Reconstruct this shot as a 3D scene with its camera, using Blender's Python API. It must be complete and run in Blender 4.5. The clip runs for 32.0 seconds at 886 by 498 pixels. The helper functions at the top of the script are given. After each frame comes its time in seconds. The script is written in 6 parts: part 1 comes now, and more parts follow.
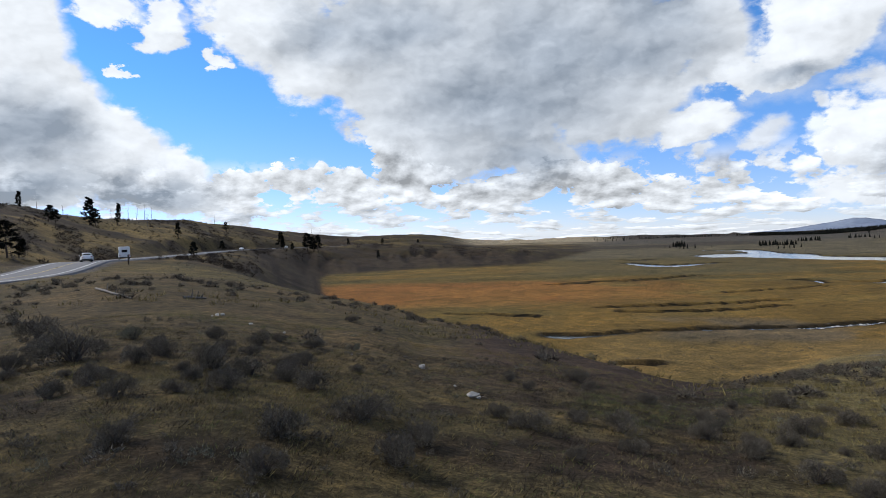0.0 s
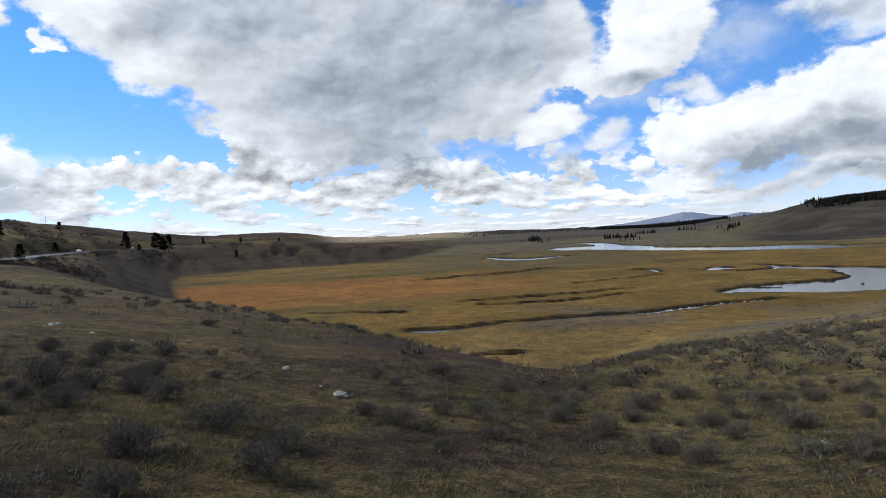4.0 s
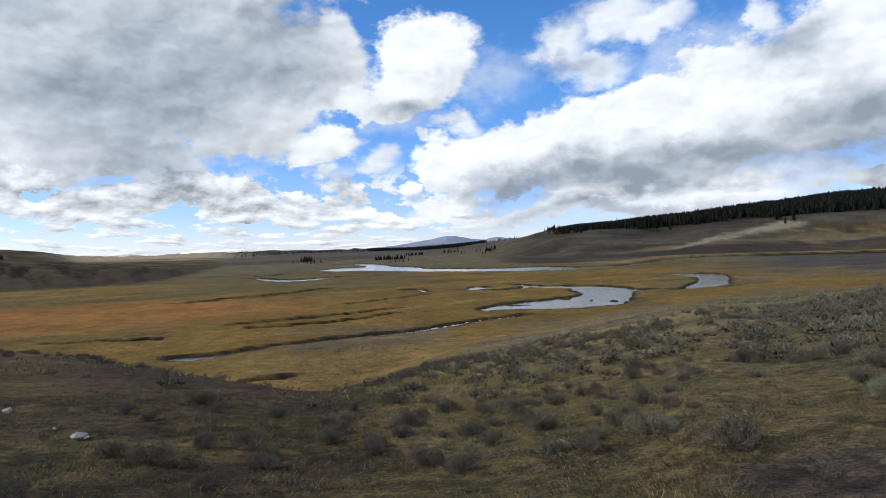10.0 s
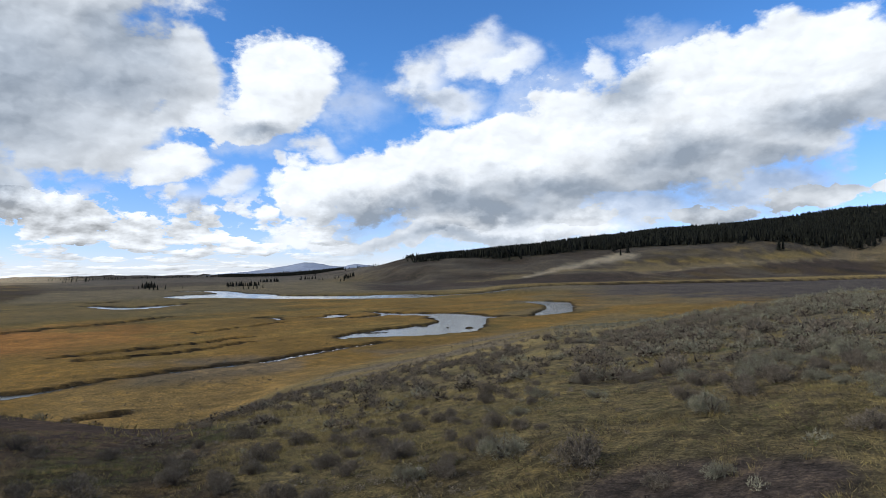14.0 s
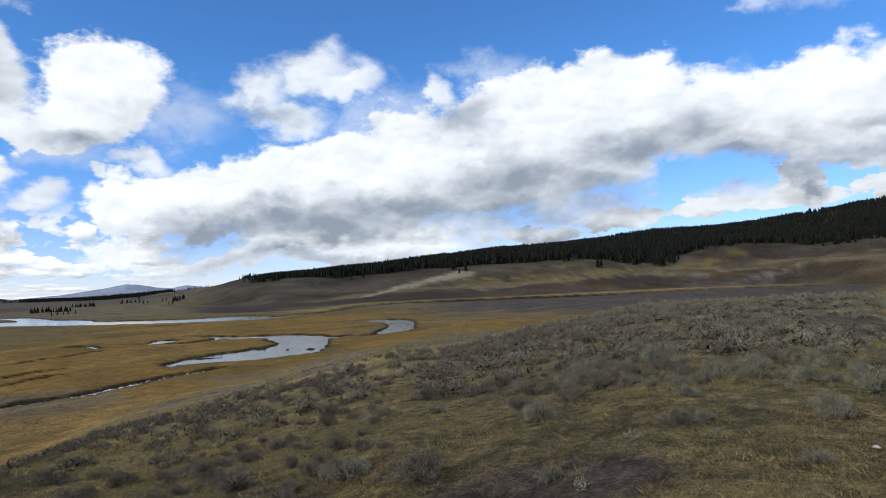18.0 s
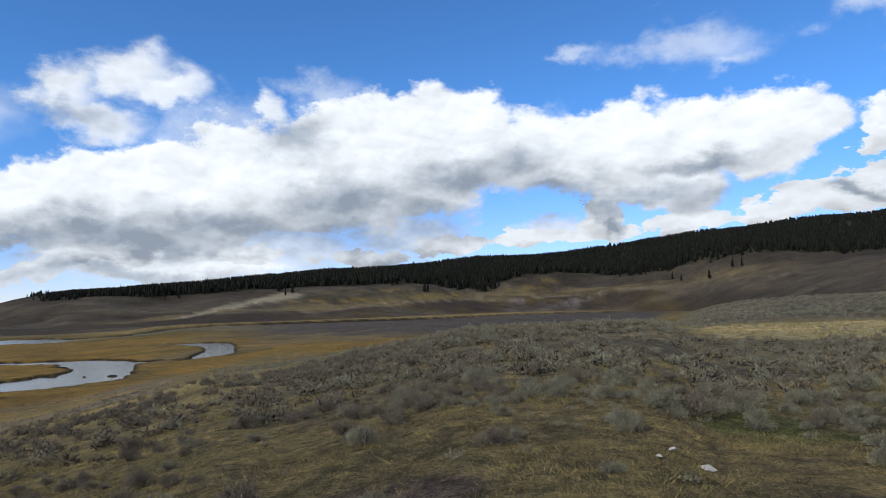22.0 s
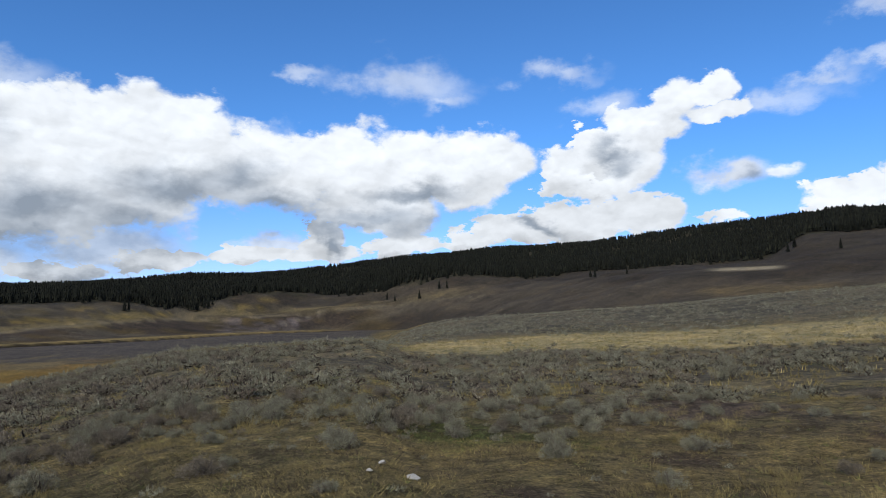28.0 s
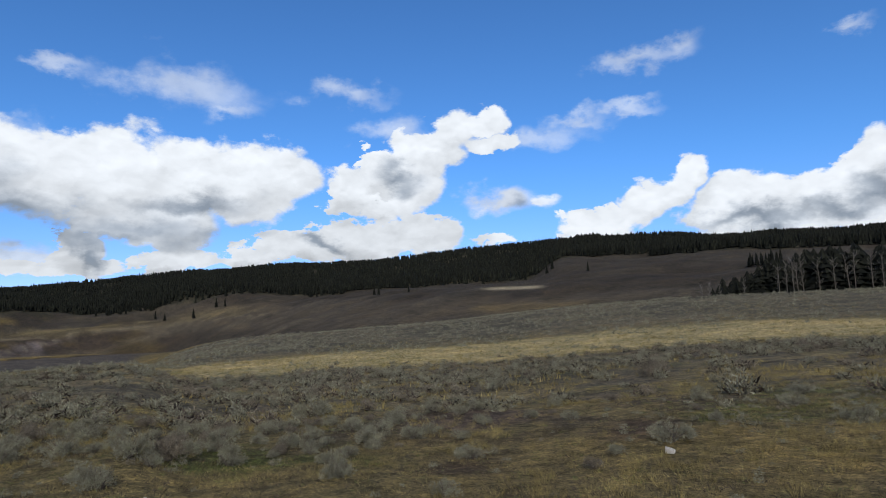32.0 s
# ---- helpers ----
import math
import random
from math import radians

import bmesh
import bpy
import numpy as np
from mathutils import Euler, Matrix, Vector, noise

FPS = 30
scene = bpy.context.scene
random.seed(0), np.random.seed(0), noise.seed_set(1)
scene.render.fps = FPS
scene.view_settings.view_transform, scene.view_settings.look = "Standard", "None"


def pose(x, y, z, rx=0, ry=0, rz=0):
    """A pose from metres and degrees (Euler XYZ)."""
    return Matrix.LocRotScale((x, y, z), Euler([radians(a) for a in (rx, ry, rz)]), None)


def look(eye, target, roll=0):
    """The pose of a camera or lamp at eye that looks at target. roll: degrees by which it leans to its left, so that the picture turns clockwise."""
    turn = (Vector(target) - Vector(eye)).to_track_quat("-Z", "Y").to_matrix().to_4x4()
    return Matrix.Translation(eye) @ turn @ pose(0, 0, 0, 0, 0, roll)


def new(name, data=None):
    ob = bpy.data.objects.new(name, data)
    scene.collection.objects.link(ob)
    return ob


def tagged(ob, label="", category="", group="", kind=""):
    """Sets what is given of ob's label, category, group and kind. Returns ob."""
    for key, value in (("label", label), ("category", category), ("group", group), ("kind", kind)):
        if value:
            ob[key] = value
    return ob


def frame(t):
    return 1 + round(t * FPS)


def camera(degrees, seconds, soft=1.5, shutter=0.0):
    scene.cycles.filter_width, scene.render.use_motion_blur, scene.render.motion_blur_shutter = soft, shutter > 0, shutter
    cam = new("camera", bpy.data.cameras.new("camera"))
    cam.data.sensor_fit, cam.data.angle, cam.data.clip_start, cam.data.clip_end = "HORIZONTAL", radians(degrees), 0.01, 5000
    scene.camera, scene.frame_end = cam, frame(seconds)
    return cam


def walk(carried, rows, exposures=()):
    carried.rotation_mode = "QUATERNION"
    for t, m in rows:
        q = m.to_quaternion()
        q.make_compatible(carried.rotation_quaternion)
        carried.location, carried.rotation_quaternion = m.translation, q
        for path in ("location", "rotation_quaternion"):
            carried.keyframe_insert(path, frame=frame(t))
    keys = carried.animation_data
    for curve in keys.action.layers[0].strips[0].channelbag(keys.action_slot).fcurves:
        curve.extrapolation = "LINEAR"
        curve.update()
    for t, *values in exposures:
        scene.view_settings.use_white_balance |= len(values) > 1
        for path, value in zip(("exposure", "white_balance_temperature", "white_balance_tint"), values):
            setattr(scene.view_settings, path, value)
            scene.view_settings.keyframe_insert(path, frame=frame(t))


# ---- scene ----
# The camera stands on one spot of a grassy terrace above a wide river valley and turns to its right.
# Bearings are degrees clockwise from +y; the eye is EYE metres above the ground at the origin.
EYE = 1.6
PATH = [
    (0.0, pose(0, 0, EYE, 88.883, 1.955, 0.000)),
    (0.5, pose(0, 0, EYE, 88.547, 2.145, -1.322)),
    (1.0, pose(0, 0, EYE, 88.268, 2.198, -2.895)),
    (1.5, pose(0, 0, EYE, 88.146, 2.266, -4.355)),
    (2.0, pose(0, 0, EYE, 88.069, 2.426, -5.861)),
    (2.5, pose(0, 0, EYE, 88.023, 2.431, -7.468)),
    (3.0, pose(0, 0, EYE, 88.019, 2.473, -9.160)),
    (3.5, pose(0, 0, EYE, 88.028, 2.559, -10.822)),
    (5.5, pose(0, 0, EYE, 88.492, 2.876, -16.058)),
    (6.0, pose(0, 0, EYE, 88.682, 2.547, -17.164)),
    (6.5, pose(0, 0, EYE, 88.754, 1.673, -17.866)),
    (7.0, pose(0, 0, EYE, 88.861, 1.545, -20.374)),
    (7.5, pose(0, 0, EYE, 88.827, 1.600, -22.521)),
    (8.0, pose(0, 0, EYE, 88.748, 2.014, -25.678)),
    (8.5, pose(0, 0, EYE, 88.723, 1.949, -28.086)),
    (9.0, pose(0, 0, EYE, 88.729, 1.848, -30.212)),
    (9.5, pose(0, 0, EYE, 88.843, 1.841, -31.813)),
    (10.0, pose(0, 0, EYE, 89.214, 1.725, -32.665)),
    (10.5, pose(0, 0, EYE, 89.656, 1.559, -33.481)),
    (11.0, pose(0, 0, EYE, 90.053, 1.297, -34.465)),
    (11.5, pose(0, 0, EYE, 90.339, 1.063, -35.725)),
    (12.0, pose(0, 0, EYE, 90.568, 0.966, -37.217)),
    (12.5, pose(0, 0, EYE, 90.764, 1.046, -39.416)),
    (13.0, pose(0, 0, EYE, 90.946, 0.943, -41.473)),
    (13.5, pose(0, 0, EYE, 91.172, 1.099, -43.340)),
    (14.0, pose(0, 0, EYE, 91.396, 0.944, -45.400)),
    (14.5, pose(0, 0, EYE, 91.568, 0.994, -47.270)),
    (16.5, pose(0, 0, EYE, 92.333, 0.811, -55.151)),
    (17.0, pose(0, 0, EYE, 92.509, 1.036, -57.126)),
    (17.5, pose(0, 0, EYE, 92.645, 1.384, -58.908)),
    (18.0, pose(0, 0, EYE, 92.773, 1.715, -59.615)),
    (18.5, pose(0, 0, EYE, 92.901, 1.280, -59.753)),
    (19.0, pose(0, 0, EYE, 92.998, 0.463, -61.920)),
    (19.5, pose(0, 0, EYE, 93.578, 0.744, -64.750)),
    (20.0, pose(0, 0, EYE, 93.901, 0.443, -66.804)),
    (20.5, pose(0, 0, EYE, 94.027, 0.466, -68.689)),
    (21.0, pose(0, 0, EYE, 94.196, 0.658, -70.761)),
    (21.5, pose(0, 0, EYE, 94.338, 0.754, -72.815)),
    (22.0, pose(0, 0, EYE, 94.516, 0.745, -75.051)),
    (22.5, pose(0, 0, EYE, 94.661, 0.850, -77.105)),
    (23.0, pose(0, 0, EYE, 94.796, 0.970, -79.309)),
    (23.5, pose(0, 0, EYE, 94.845, 0.853, -81.361)),
    (24.0, pose(0, 0, EYE, 94.868, 0.891, -83.351)),
    (24.5, pose(0, 0, EYE, 94.890, 0.838, -85.200)),
    (26.5, pose(0, 0, EYE, 94.839, 0.962, -92.979)),
    (27.0, pose(0, 0, EYE, 94.842, 1.052, -95.327)),
    (27.5, pose(0, 0, EYE, 95.114, 0.955, -97.546)),
    (28.0, pose(0, 0, EYE, 95.934, 0.857, -100.011)),
    (28.5, pose(0, 0, EYE, 96.239, 0.801, -102.324)),
    (29.0, pose(0, 0, EYE, 96.360, 1.169, -104.570)),
    (29.5, pose(0, 0, EYE, 96.319, 1.012, -106.979)),
    (30.0, pose(0, 0, EYE, 96.447, 1.100, -109.539)),
    (30.5, pose(0, 0, EYE, 96.475, 1.138, -111.958)),
    (31.0, pose(0, 0, EYE, 96.716, 1.325, -114.463)),
    (31.5, pose(0, 0, EYE, 97.007, 1.317, -116.900)),
    (32.0, pose(0, 0, EYE, 97.119, 1.748, -119.299)),
]

cam = camera(70.02, 32.0, 0.8)
walk(cam, PATH, exposures=[(0.0, -0.07), (3.0, -0.03), (6.0, 0.0), (18.0, 0.0), (24.0, -0.06), (29.0, -0.10), (32.0, -0.18)])

SUN_AZ, SUN_EL = -62.0, 34.0      # bearing and height of the sun, left of the first view


def bearing(az, r, z=0.0):
    a = radians(az)
    return Vector((r * math.sin(a), r * math.cos(a), z))


# ---- world and sun ----
world = bpy.data.worlds.new("sky")
scene.world = world
world.use_nodes = True
wt = world.node_tree
wt.nodes.clear()
w_out = wt.nodes.new("ShaderNodeOutputWorld")
w_bg = wt.nodes.new("ShaderNodeBackground")
sky = wt.nodes.new("ShaderNodeTexSky")
sky.sky_type, sky.sun_disc = "NISHITA", False
sky.sun_elevation, sky.sun_rotation = radians(SUN_EL), radians(SUN_AZ)
w_bg.inputs["Strength"].default_value = 0.10
wt.links.new(sky.outputs[0], w_bg.inputs["Color"])
wt.links.new(w_bg.outputs[0], w_out.inputs["Surface"])


# Clouds: soft bodies by (bearing, height, half breadth, half height) in degrees, torn by noise.
WEST_BANK = [(-33.7, 16.3, 3.9, 4.7), (-32.5, 11.2, 4.7, 4.5), (-28.4, 8, 4.3, 3.1), (-25.3, 5.9, 5.8, 2.3), (-21.9, 4.7, 4.8, 1.6), (-33.8, 5.7, 4.9, 2.9), (-26.8, 18.3, 2.4, 1), (-22.7, 17.5, 1.9, 1.9), (-19.6, 14.9, 0.9, 0.7), (-25.9, 13.9, 0.7, 0.4), (-38.5, 11.8, 4.1, 7.6)]
GREAT_CLOUD = [(-14.9, 18.5, 5.2, 4), (-9.2, 15.9, 6.4, 4.2), (-0.7, 15.9, 11.1, 7), (10.4, 15.7, 11.2, 6.9), (3.7, 10.2, 8.1, 4.2), (15.2, 12.1, 6.6, 4.2), (21.7, 15.8, 4.8, 3.5), (4.2, 23.7, 22.9, 5), (9.2, 7.2, 3.5, 1.7), (-4.5, 9.4, 2.5, 2.2), (-1, 7.6, 3.1, 2)]
LOW_WEST = [(-17.4, 4.7, 3.3, 1.4), (-13.1, 5.1, 3.4, 1.4), (-8.2, 4.8, 4, 1.9), (-3.1, 5.2, 4.1, 2.1), (3, 3.4, 3.6, 1.5), (7.6, 4.3, 3.5, 1.5), (14, 3.9, 4.8, 2), (19.6, 2.9, 3.2, 1.4), (23.5, 2.9, 3.6, 1.5), (27.3, 2.2, 1.6, 0.6), (-4, 7.4, 2.3, 2), (11.1, 5.6, 2, 1.1)]
SMALL_PUFFS = [(21.9, 8.4, 3.5, 1.7), (20.1, 7.9, 2.2, 1.2)]
TWIN_CLOUD = [(31.6, 16.2, 4.2, 3.3), (30.3, 13.5, 4, 2.4), (25, 12.1, 2.3, 1.6), (27.4, 11.7, 2.9, 1.4)]
SOFT_PUFFS = [(124, 11.4, 2.6, 1.2), (128, 11.5, 1.1, 0.6), (26.8, 6.5, 1.4, 1), (22.8, 6, 1, 0.5), (30.5, 6.7, 0.8, 0.6), (31.9, 8.6, 0.6, 0.7), (34.4, 10.1, 0.7, 0.8), (44.1, 16.7, 2.2, 1.9), (49, 18.7, 3.1, 1.7), (52.2, 17.5, 1.9, 1.4), (46.6, 14.7, 3.1, 1.3), (59.7, 16.6, 1.2, 1.4), (34.8, 10.4, 1.8, 1.1), (31.5, 8.7, 0.7, 0.7), (30.2, 6.8, 0.9, 0.6)]
LONG_BANK_A = [(33.2, 5.7, 3, 2.1), (37.3, 7.2, 4.6, 2.9), (42.4, 7.6, 5.6, 3.1), (48.6, 8.5, 6, 4), (54.5, 8.2, 5.8, 4.4), (60.2, 9.8, 6, 4.7), (65.6, 10.7, 5.6, 5), (70.6, 11.9, 5.5, 5.6), (75.1, 12.1, 5, 5.7), (34.2, 2.5, 4.3, 1.1), (45.4, 2.2, 8.6, 1.2), (52.5, 3.3, 7.9, 1.5)]
LONG_BANK_B = [(43.5, 7.4, 4.1, 3.5), (49.6, 9.1, 5.9, 4), (57.1, 10.5, 6.7, 5.2), (66.1, 12.4, 6.9, 4.9), (73.1, 13.5, 5.6, 5), (78.3, 14.5, 4.2, 4), (84.5, 12.8, 6.2, 4), (91.6, 13.5, 5.5, 3.7), (97.9, 13, 5.1, 3.3), (102.9, 12.5, 4.8, 3.4), (105.9, 13, 2.9, 2.8), (94.4, 9.4, 5.8, 2)]
LONG_BANK_FEET = [(47.9, 4.6, 6, 1.7), (57.2, 4.1, 4.8, 1), (68, 3.7, 4.4, 0.9), (89.2, 6.9, 2.3, 1.7), (75.1, 4.4, 3.1, 0.7), (82.8, 5, 2.6, 0.5), (95.3, 5.8, 2.4, 0.7), (102.2, 6.5, 2, 1.1), (106.9, 7.5, 2.8, 1.4), (111.6, 7.9, 4.1, 2.4), (110.7, 12, 2.3, 2.1), (114.1, 13.9, 2.1, 2.9)]
DIAGONAL = [(112.8, 12.4, 3.5, 1.9), (116.8, 14, 2.6, 2.9), (118.8, 16.5, 2.8, 2.1), (120.3, 18.6, 2.6, 1.9), (124.5, 18.9, 2.4, 1.1), (125.2, 17, 3, 0.9)]
LOW_NORTH = [(76, 5.0, 4, 0.9), (83, 5.5, 3.5, 0.8), (89, 5.6, 4, 0.9), (97, 6.3, 4, 0.8), (105.1, 7.7, 3.6, 1.4), (110.7, 8, 5, 2), (116.1, 8.5, 3.8, 2.1), (118.9, 8.5, 2.8, 1.9), (124.3, 7.8, 2.2, 0.7), (132.8, 8.9, 2.9, 1.4), (134.6, 9.3, 1.6, 1.2), (102, 6.2, 2.6, 0.7)]
EAST_BANK = [(133.1, 9, 3.4, 1.4), (137.1, 10.2, 2.4, 1.7), (139.9, 10.9, 1.8, 1.9), (141.6, 12.2, 1.6, 1.7), (145.5, 9.1, 4.6, 1.8), (150.4, 9.5, 3.4, 1.6), (153.9, 10.9, 2, 2.5), (154.7, 8.2, 3.1, 2.3), (159.4, 8.8, 4.6, 3.1), (148.6, 7.4, 6.7, 1.1)]
VEILS = [(36.9, 14.1, 5.1, 2.4), (52.7, 14.4, 4.4, 2.4), (56.6, 15.2, 3.8, 2.3), (28.3, 11.1, 4.4, 1.9), (64.5, 18, 3.1, 1.7), (57.5, 12.8, 5.7, 1.9)]
LOW_VEIL = [(49.8, 4, 10.1, 2.4), (61.3, 4.7, 7.4, 2.2), (72, 5.7, 6.6, 2.3), (56, 3, 8.6, 1.2), (85.4, 6.2, 4.1, 1.3)]
WISPS = [(86, 15.9, 3.3, 1.3), (115.4, 17.6, 3.7, 1.2), (97, 20.8, 5, 1.7), (99.8, 19.5, 2.4, 0.7), (110.3, 21, 3.9, 0.9), (137.9, 21.8, 4.3, 0.8), (141.3, 22.4, 1.6, 1.1), (137.6, 18.6, 2.4, 0.5), (129, 17, 4.6, 0.8), (132.7, 17.9, 3, 0.6), (153.1, 21.8, 1.5, 0.6), (88.4, 20.9, 1.8, 0.6)]
GREY_A = [(-33.3, 8.9, 4.3, 3.1), (-25.3, 5, 6.3, 1.6), (-32.7, 5.3, 4.3, 1.7), (5.3, 11.8, 11.5, 5.3), (-3.7, 17.3, 10, 3.2), (17.1, 15.1, 6.9, 3.6), (8.7, 7.2, 4.5, 2), (-10.6, 17.7, 4.4, 2.3)]
GREY_B = [(10.9, 15.6, 9.9, 7), (19.6, 18.3, 5.3, 4.3), (40.3, 4.6, 5.6, 1.7), (50, 5.1, 6.5, 1.6), (58.8, 6, 6.1, 1.9), (66.4, 6.1, 5.5, 1.8), (73.5, 6.8, 5.2, 2.1), (45.4, 2, 9.1, 1), (29.3, 11.8, 3.4, 1), (44.1, 14.7, 3.1, 0.9)]
GREY_C = [(46.4, 5.5, 5.8, 1.5), (55.9, 6.7, 6.5, 1.6), (66.1, 8.4, 6.3, 2), (61.2, 14.1, 2.8, 1.9), (77.2, 10.5, 6.7, 2.1), (82.9, 11.9, 3.1, 2), (93.4, 8.9, 4.9, 1.1), (100, 8.7, 4.1, 0.9), (90.4, 6.6, 1, 1.3), (109.3, 7.3, 2.3, 0.5)]
GREY_D = [(69.2, 2.7, 6.4, 1.6), (86.3, 9.1, 5.5, 1.7), (97.6, 11.1, 4.5, 1), (146.3, 8.1, 4.9, 0.7), (151.8, 8.2, 3, 0.8), (154.1, 9, 1.8, 1), (115.3, 13.9, 2.1, 0.8), (125.6, 10.8, 1.5, 0.8), (90.9, 8, 3.2, 0.9)]


def sky_nodes(t):
    def mth(op, a, b=None, c=None):
        n = t.nodes.new("ShaderNodeMath")
        n.operation = op
        for k, v in enumerate((a, b, c)):
            if v is None:
                continue
            if isinstance(v, (int, float)):
                n.inputs[k].default_value = v
            else:
                t.links.new(v, n.inputs[k])
        return n.outputs[0]

    def vec(op, a, b=None, c=None):
        n = t.nodes.new("ShaderNodeVectorMath")
        n.operation = op
        for k, v in enumerate((a, b, c)):
            if v is None:
                continue
            if isinstance(v, tuple):
                n.inputs[k].default_value = v
            elif isinstance(v, (int, float)):
                n.inputs[3].default_value = v
            else:
                t.links.new(v, n.inputs[k])
        return n.outputs["Value" if op in ("LENGTH", "DOT_PRODUCT") else "Vector"]

    def tex(v, scale, detail, rough):
        n = t.nodes.new("ShaderNodeTexNoise")
        n.inputs["Scale"].default_value, n.inputs["Detail"].default_value, n.inputs["Roughness"].default_value = scale, detail, rough
        t.links.new(v, n.inputs["Vector"])
        return n

    def billow(v, scale, detail):
        """Rounded heads, small in the middle of each head and large between them."""
        n = t.nodes.new("ShaderNodeTexVoronoi")
        n.feature, n.normalize = "SMOOTH_F1", True
        for key, value in (("Scale", scale), ("Detail", detail), ("Roughness", 0.55), ("Lacunarity", 2.3), ("Smoothness", 0.35)):
            n.inputs[key].default_value = value
        t.links.new(v, n.inputs["Vector"])
        return n.outputs["Distance"]

    def step(v, a, b):
        n = t.nodes.new("ShaderNodeMapRange")
        n.interpolation_type = "SMOOTHSTEP"
        n.inputs["From Min"].default_value, n.inputs["From Max"].default_value = a, b
        t.links.new(v, n.inputs["Value"])
        return n.outputs["Result"]

    way = t.nodes.new("ShaderNodeTexCoord").outputs["Generated"]
    xyz = t.nodes.new("ShaderNodeSeparateXYZ")
    t.links.new(way, xyz.inputs[0])
    az = mth("MULTIPLY", mth("ARCTAN2", xyz.outputs[0], xyz.outputs[1]), 180 / math.pi)
    el = mth("MULTIPLY", mth("ARCSINE", xyz.outputs[2]), 180 / math.pi)
    flat = t.nodes.new("ShaderNodeCombineXYZ")
    t.links.new(az, flat.inputs[0])
    t.links.new(el, flat.inputs[1])
    squash = vec("MULTIPLY", way, (1.0, 1.0, 1.6))
    big, fine = tex(squash, 5.0, 3.0, 0.55), tex(squash, 15.0, 7.0, 0.60)
    # noise is finer towards the horizon, where clouds lie farther off
    far = tex(vec("MULTIPLY", way, (1.0, 1.0, 2.0)), 30.0, 6.0, 0.58)
    torn = vec("MULTIPLY_ADD", vec("ADD", big.outputs["Color"], (-0.5, -0.5, -0.5)), (7.0, 5.0, 0.0), flat.outputs[0])
    torn = vec("MULTIPLY_ADD", vec("ADD", fine.outputs["Color"], (-0.5, -0.5, -0.5)), (5.0, 4.0, 0.0), torn)
    nearer = vec("MULTIPLY_ADD", vec("ADD", far.outputs["Color"], (-0.5, -0.5, -0.5)), (3.4, 1.7, 0.0), flat.outputs[0])

    def bodies(lists, at, blend=0.35, sink=0.0, grow=1.0):
        best = None
        for a, e, ra, re in [b for one in lists for b in one]:
            e, ra, re = e - sink * re, ra * grow, re * grow
            p = vec("MULTIPLY_ADD", at, (1 / ra, 1 / re, 0.0), (-a / ra, -e / re, 0.0))
            d = vec("LENGTH", p)
            best = d if best is None else mth("SMOOTH_MIN", best, d, blend)
        return best

    great = [WEST_BANK, GREAT_CLOUD, SMALL_PUFFS, TWIN_CLOUD, LONG_BANK_A, LONG_BANK_B, DIAGONAL, EAST_BANK]
    gap = bodies(great, torn)
    gap_sunward = bodies(great, vec("ADD", torn, (-0.9, 1.9, 0.0)))
    gap_low = bodies([LOW_WEST, LONG_BANK_FEET, LOW_NORTH], nearer, 0.12)
    under = bodies([LOW_WEST, LONG_BANK_FEET], nearer, 0.12, 0.75)
    wisp = bodies([WISPS, VEILS], torn, 0.35, 0.0, 1.45)
    bent = vec("MULTIPLY_ADD", vec("ADD", fine.outputs["Color"], (-0.5, -0.5, -0.5)), (0.05, 0.05, 0.05), squash)
    heads, heads_up = billow(bent, 11.0, 2.0), billow(vec("ADD", bent, (-0.016, 0.008, 0.026)), 11.0, 1.0)
    knobs, knobs_up = billow(bent, 27.0, 2.0), billow(vec("ADD", bent, (-0.007, 0.003, 0.011)), 27.0, 1.0)
    puff = mth("ADD", mth("SUBTRACT", heads_up, heads), mth("MULTIPLY", mth("SUBTRACT", knobs_up, knobs), 0.55))
    # other clouds of the same kind outside the part of the sky described above
    aside = mth("MAXIMUM", step(mth("ABSOLUTE", mth("SUBTRACT", az, 60.0)), 95.0, 110.0), step(el, 34.0, 42.0))
    broken = mth("MULTIPLY", step(mth("ADD", big.outputs["Fac"], mth("MULTIPLY", fine.outputs["Fac"], 0.4)), 0.64, 0.78), aside)
    ragged = mth("ADD", mth("MULTIPLY", fine.outputs["Fac"], -0.8), mth("MULTIPLY_ADD", knobs, 0.50, mth("MULTIPLY_ADD", heads, 0.35, -0.27)))
    cover = step(mth("ADD", gap, ragged), 0.74, 0.44)
    # small distant cumulus in rows along the western horizon
    west = step(az, 42.0, 30.0)
    rows_at = t.nodes.new("ShaderNodeCombineXYZ")
    t.links.new(mth("MULTIPLY", az, 0.24), rows_at.inputs[0])
    t.links.new(mth("MULTIPLY", mth("LOGARITHM", mth("MAXIMUM", mth("ADD", el, 1.2), 0.3), math.e), 2.5), rows_at.inputs[1])
    cells, cells_up = tex(rows_at.outputs[0], 1.0, 6.0, 0.60), tex(vec("ADD", rows_at.outputs[0], (-0.08, 0.30, 0.0)), 1.0, 4.0, 0.5)
    low_cover = step(mth("ADD", mth("ADD", gap_low, mth("MULTIPLY", far.outputs["Fac"], -1.5)), mth("MULTIPLY", mth("SUBTRACT", 0.47, cells.outputs["Fac"]), mth("MULTIPLY", west, 3.6))), 0.22, 0.06)
    cover = mth("MAXIMUM", cover, low_cover)
    base = mth("MULTIPLY", mth("MULTIPLY", step(under, 0.85, 0.25), low_cover), mth("MULTIPLY_ADD", west, 1.1, -1.7))
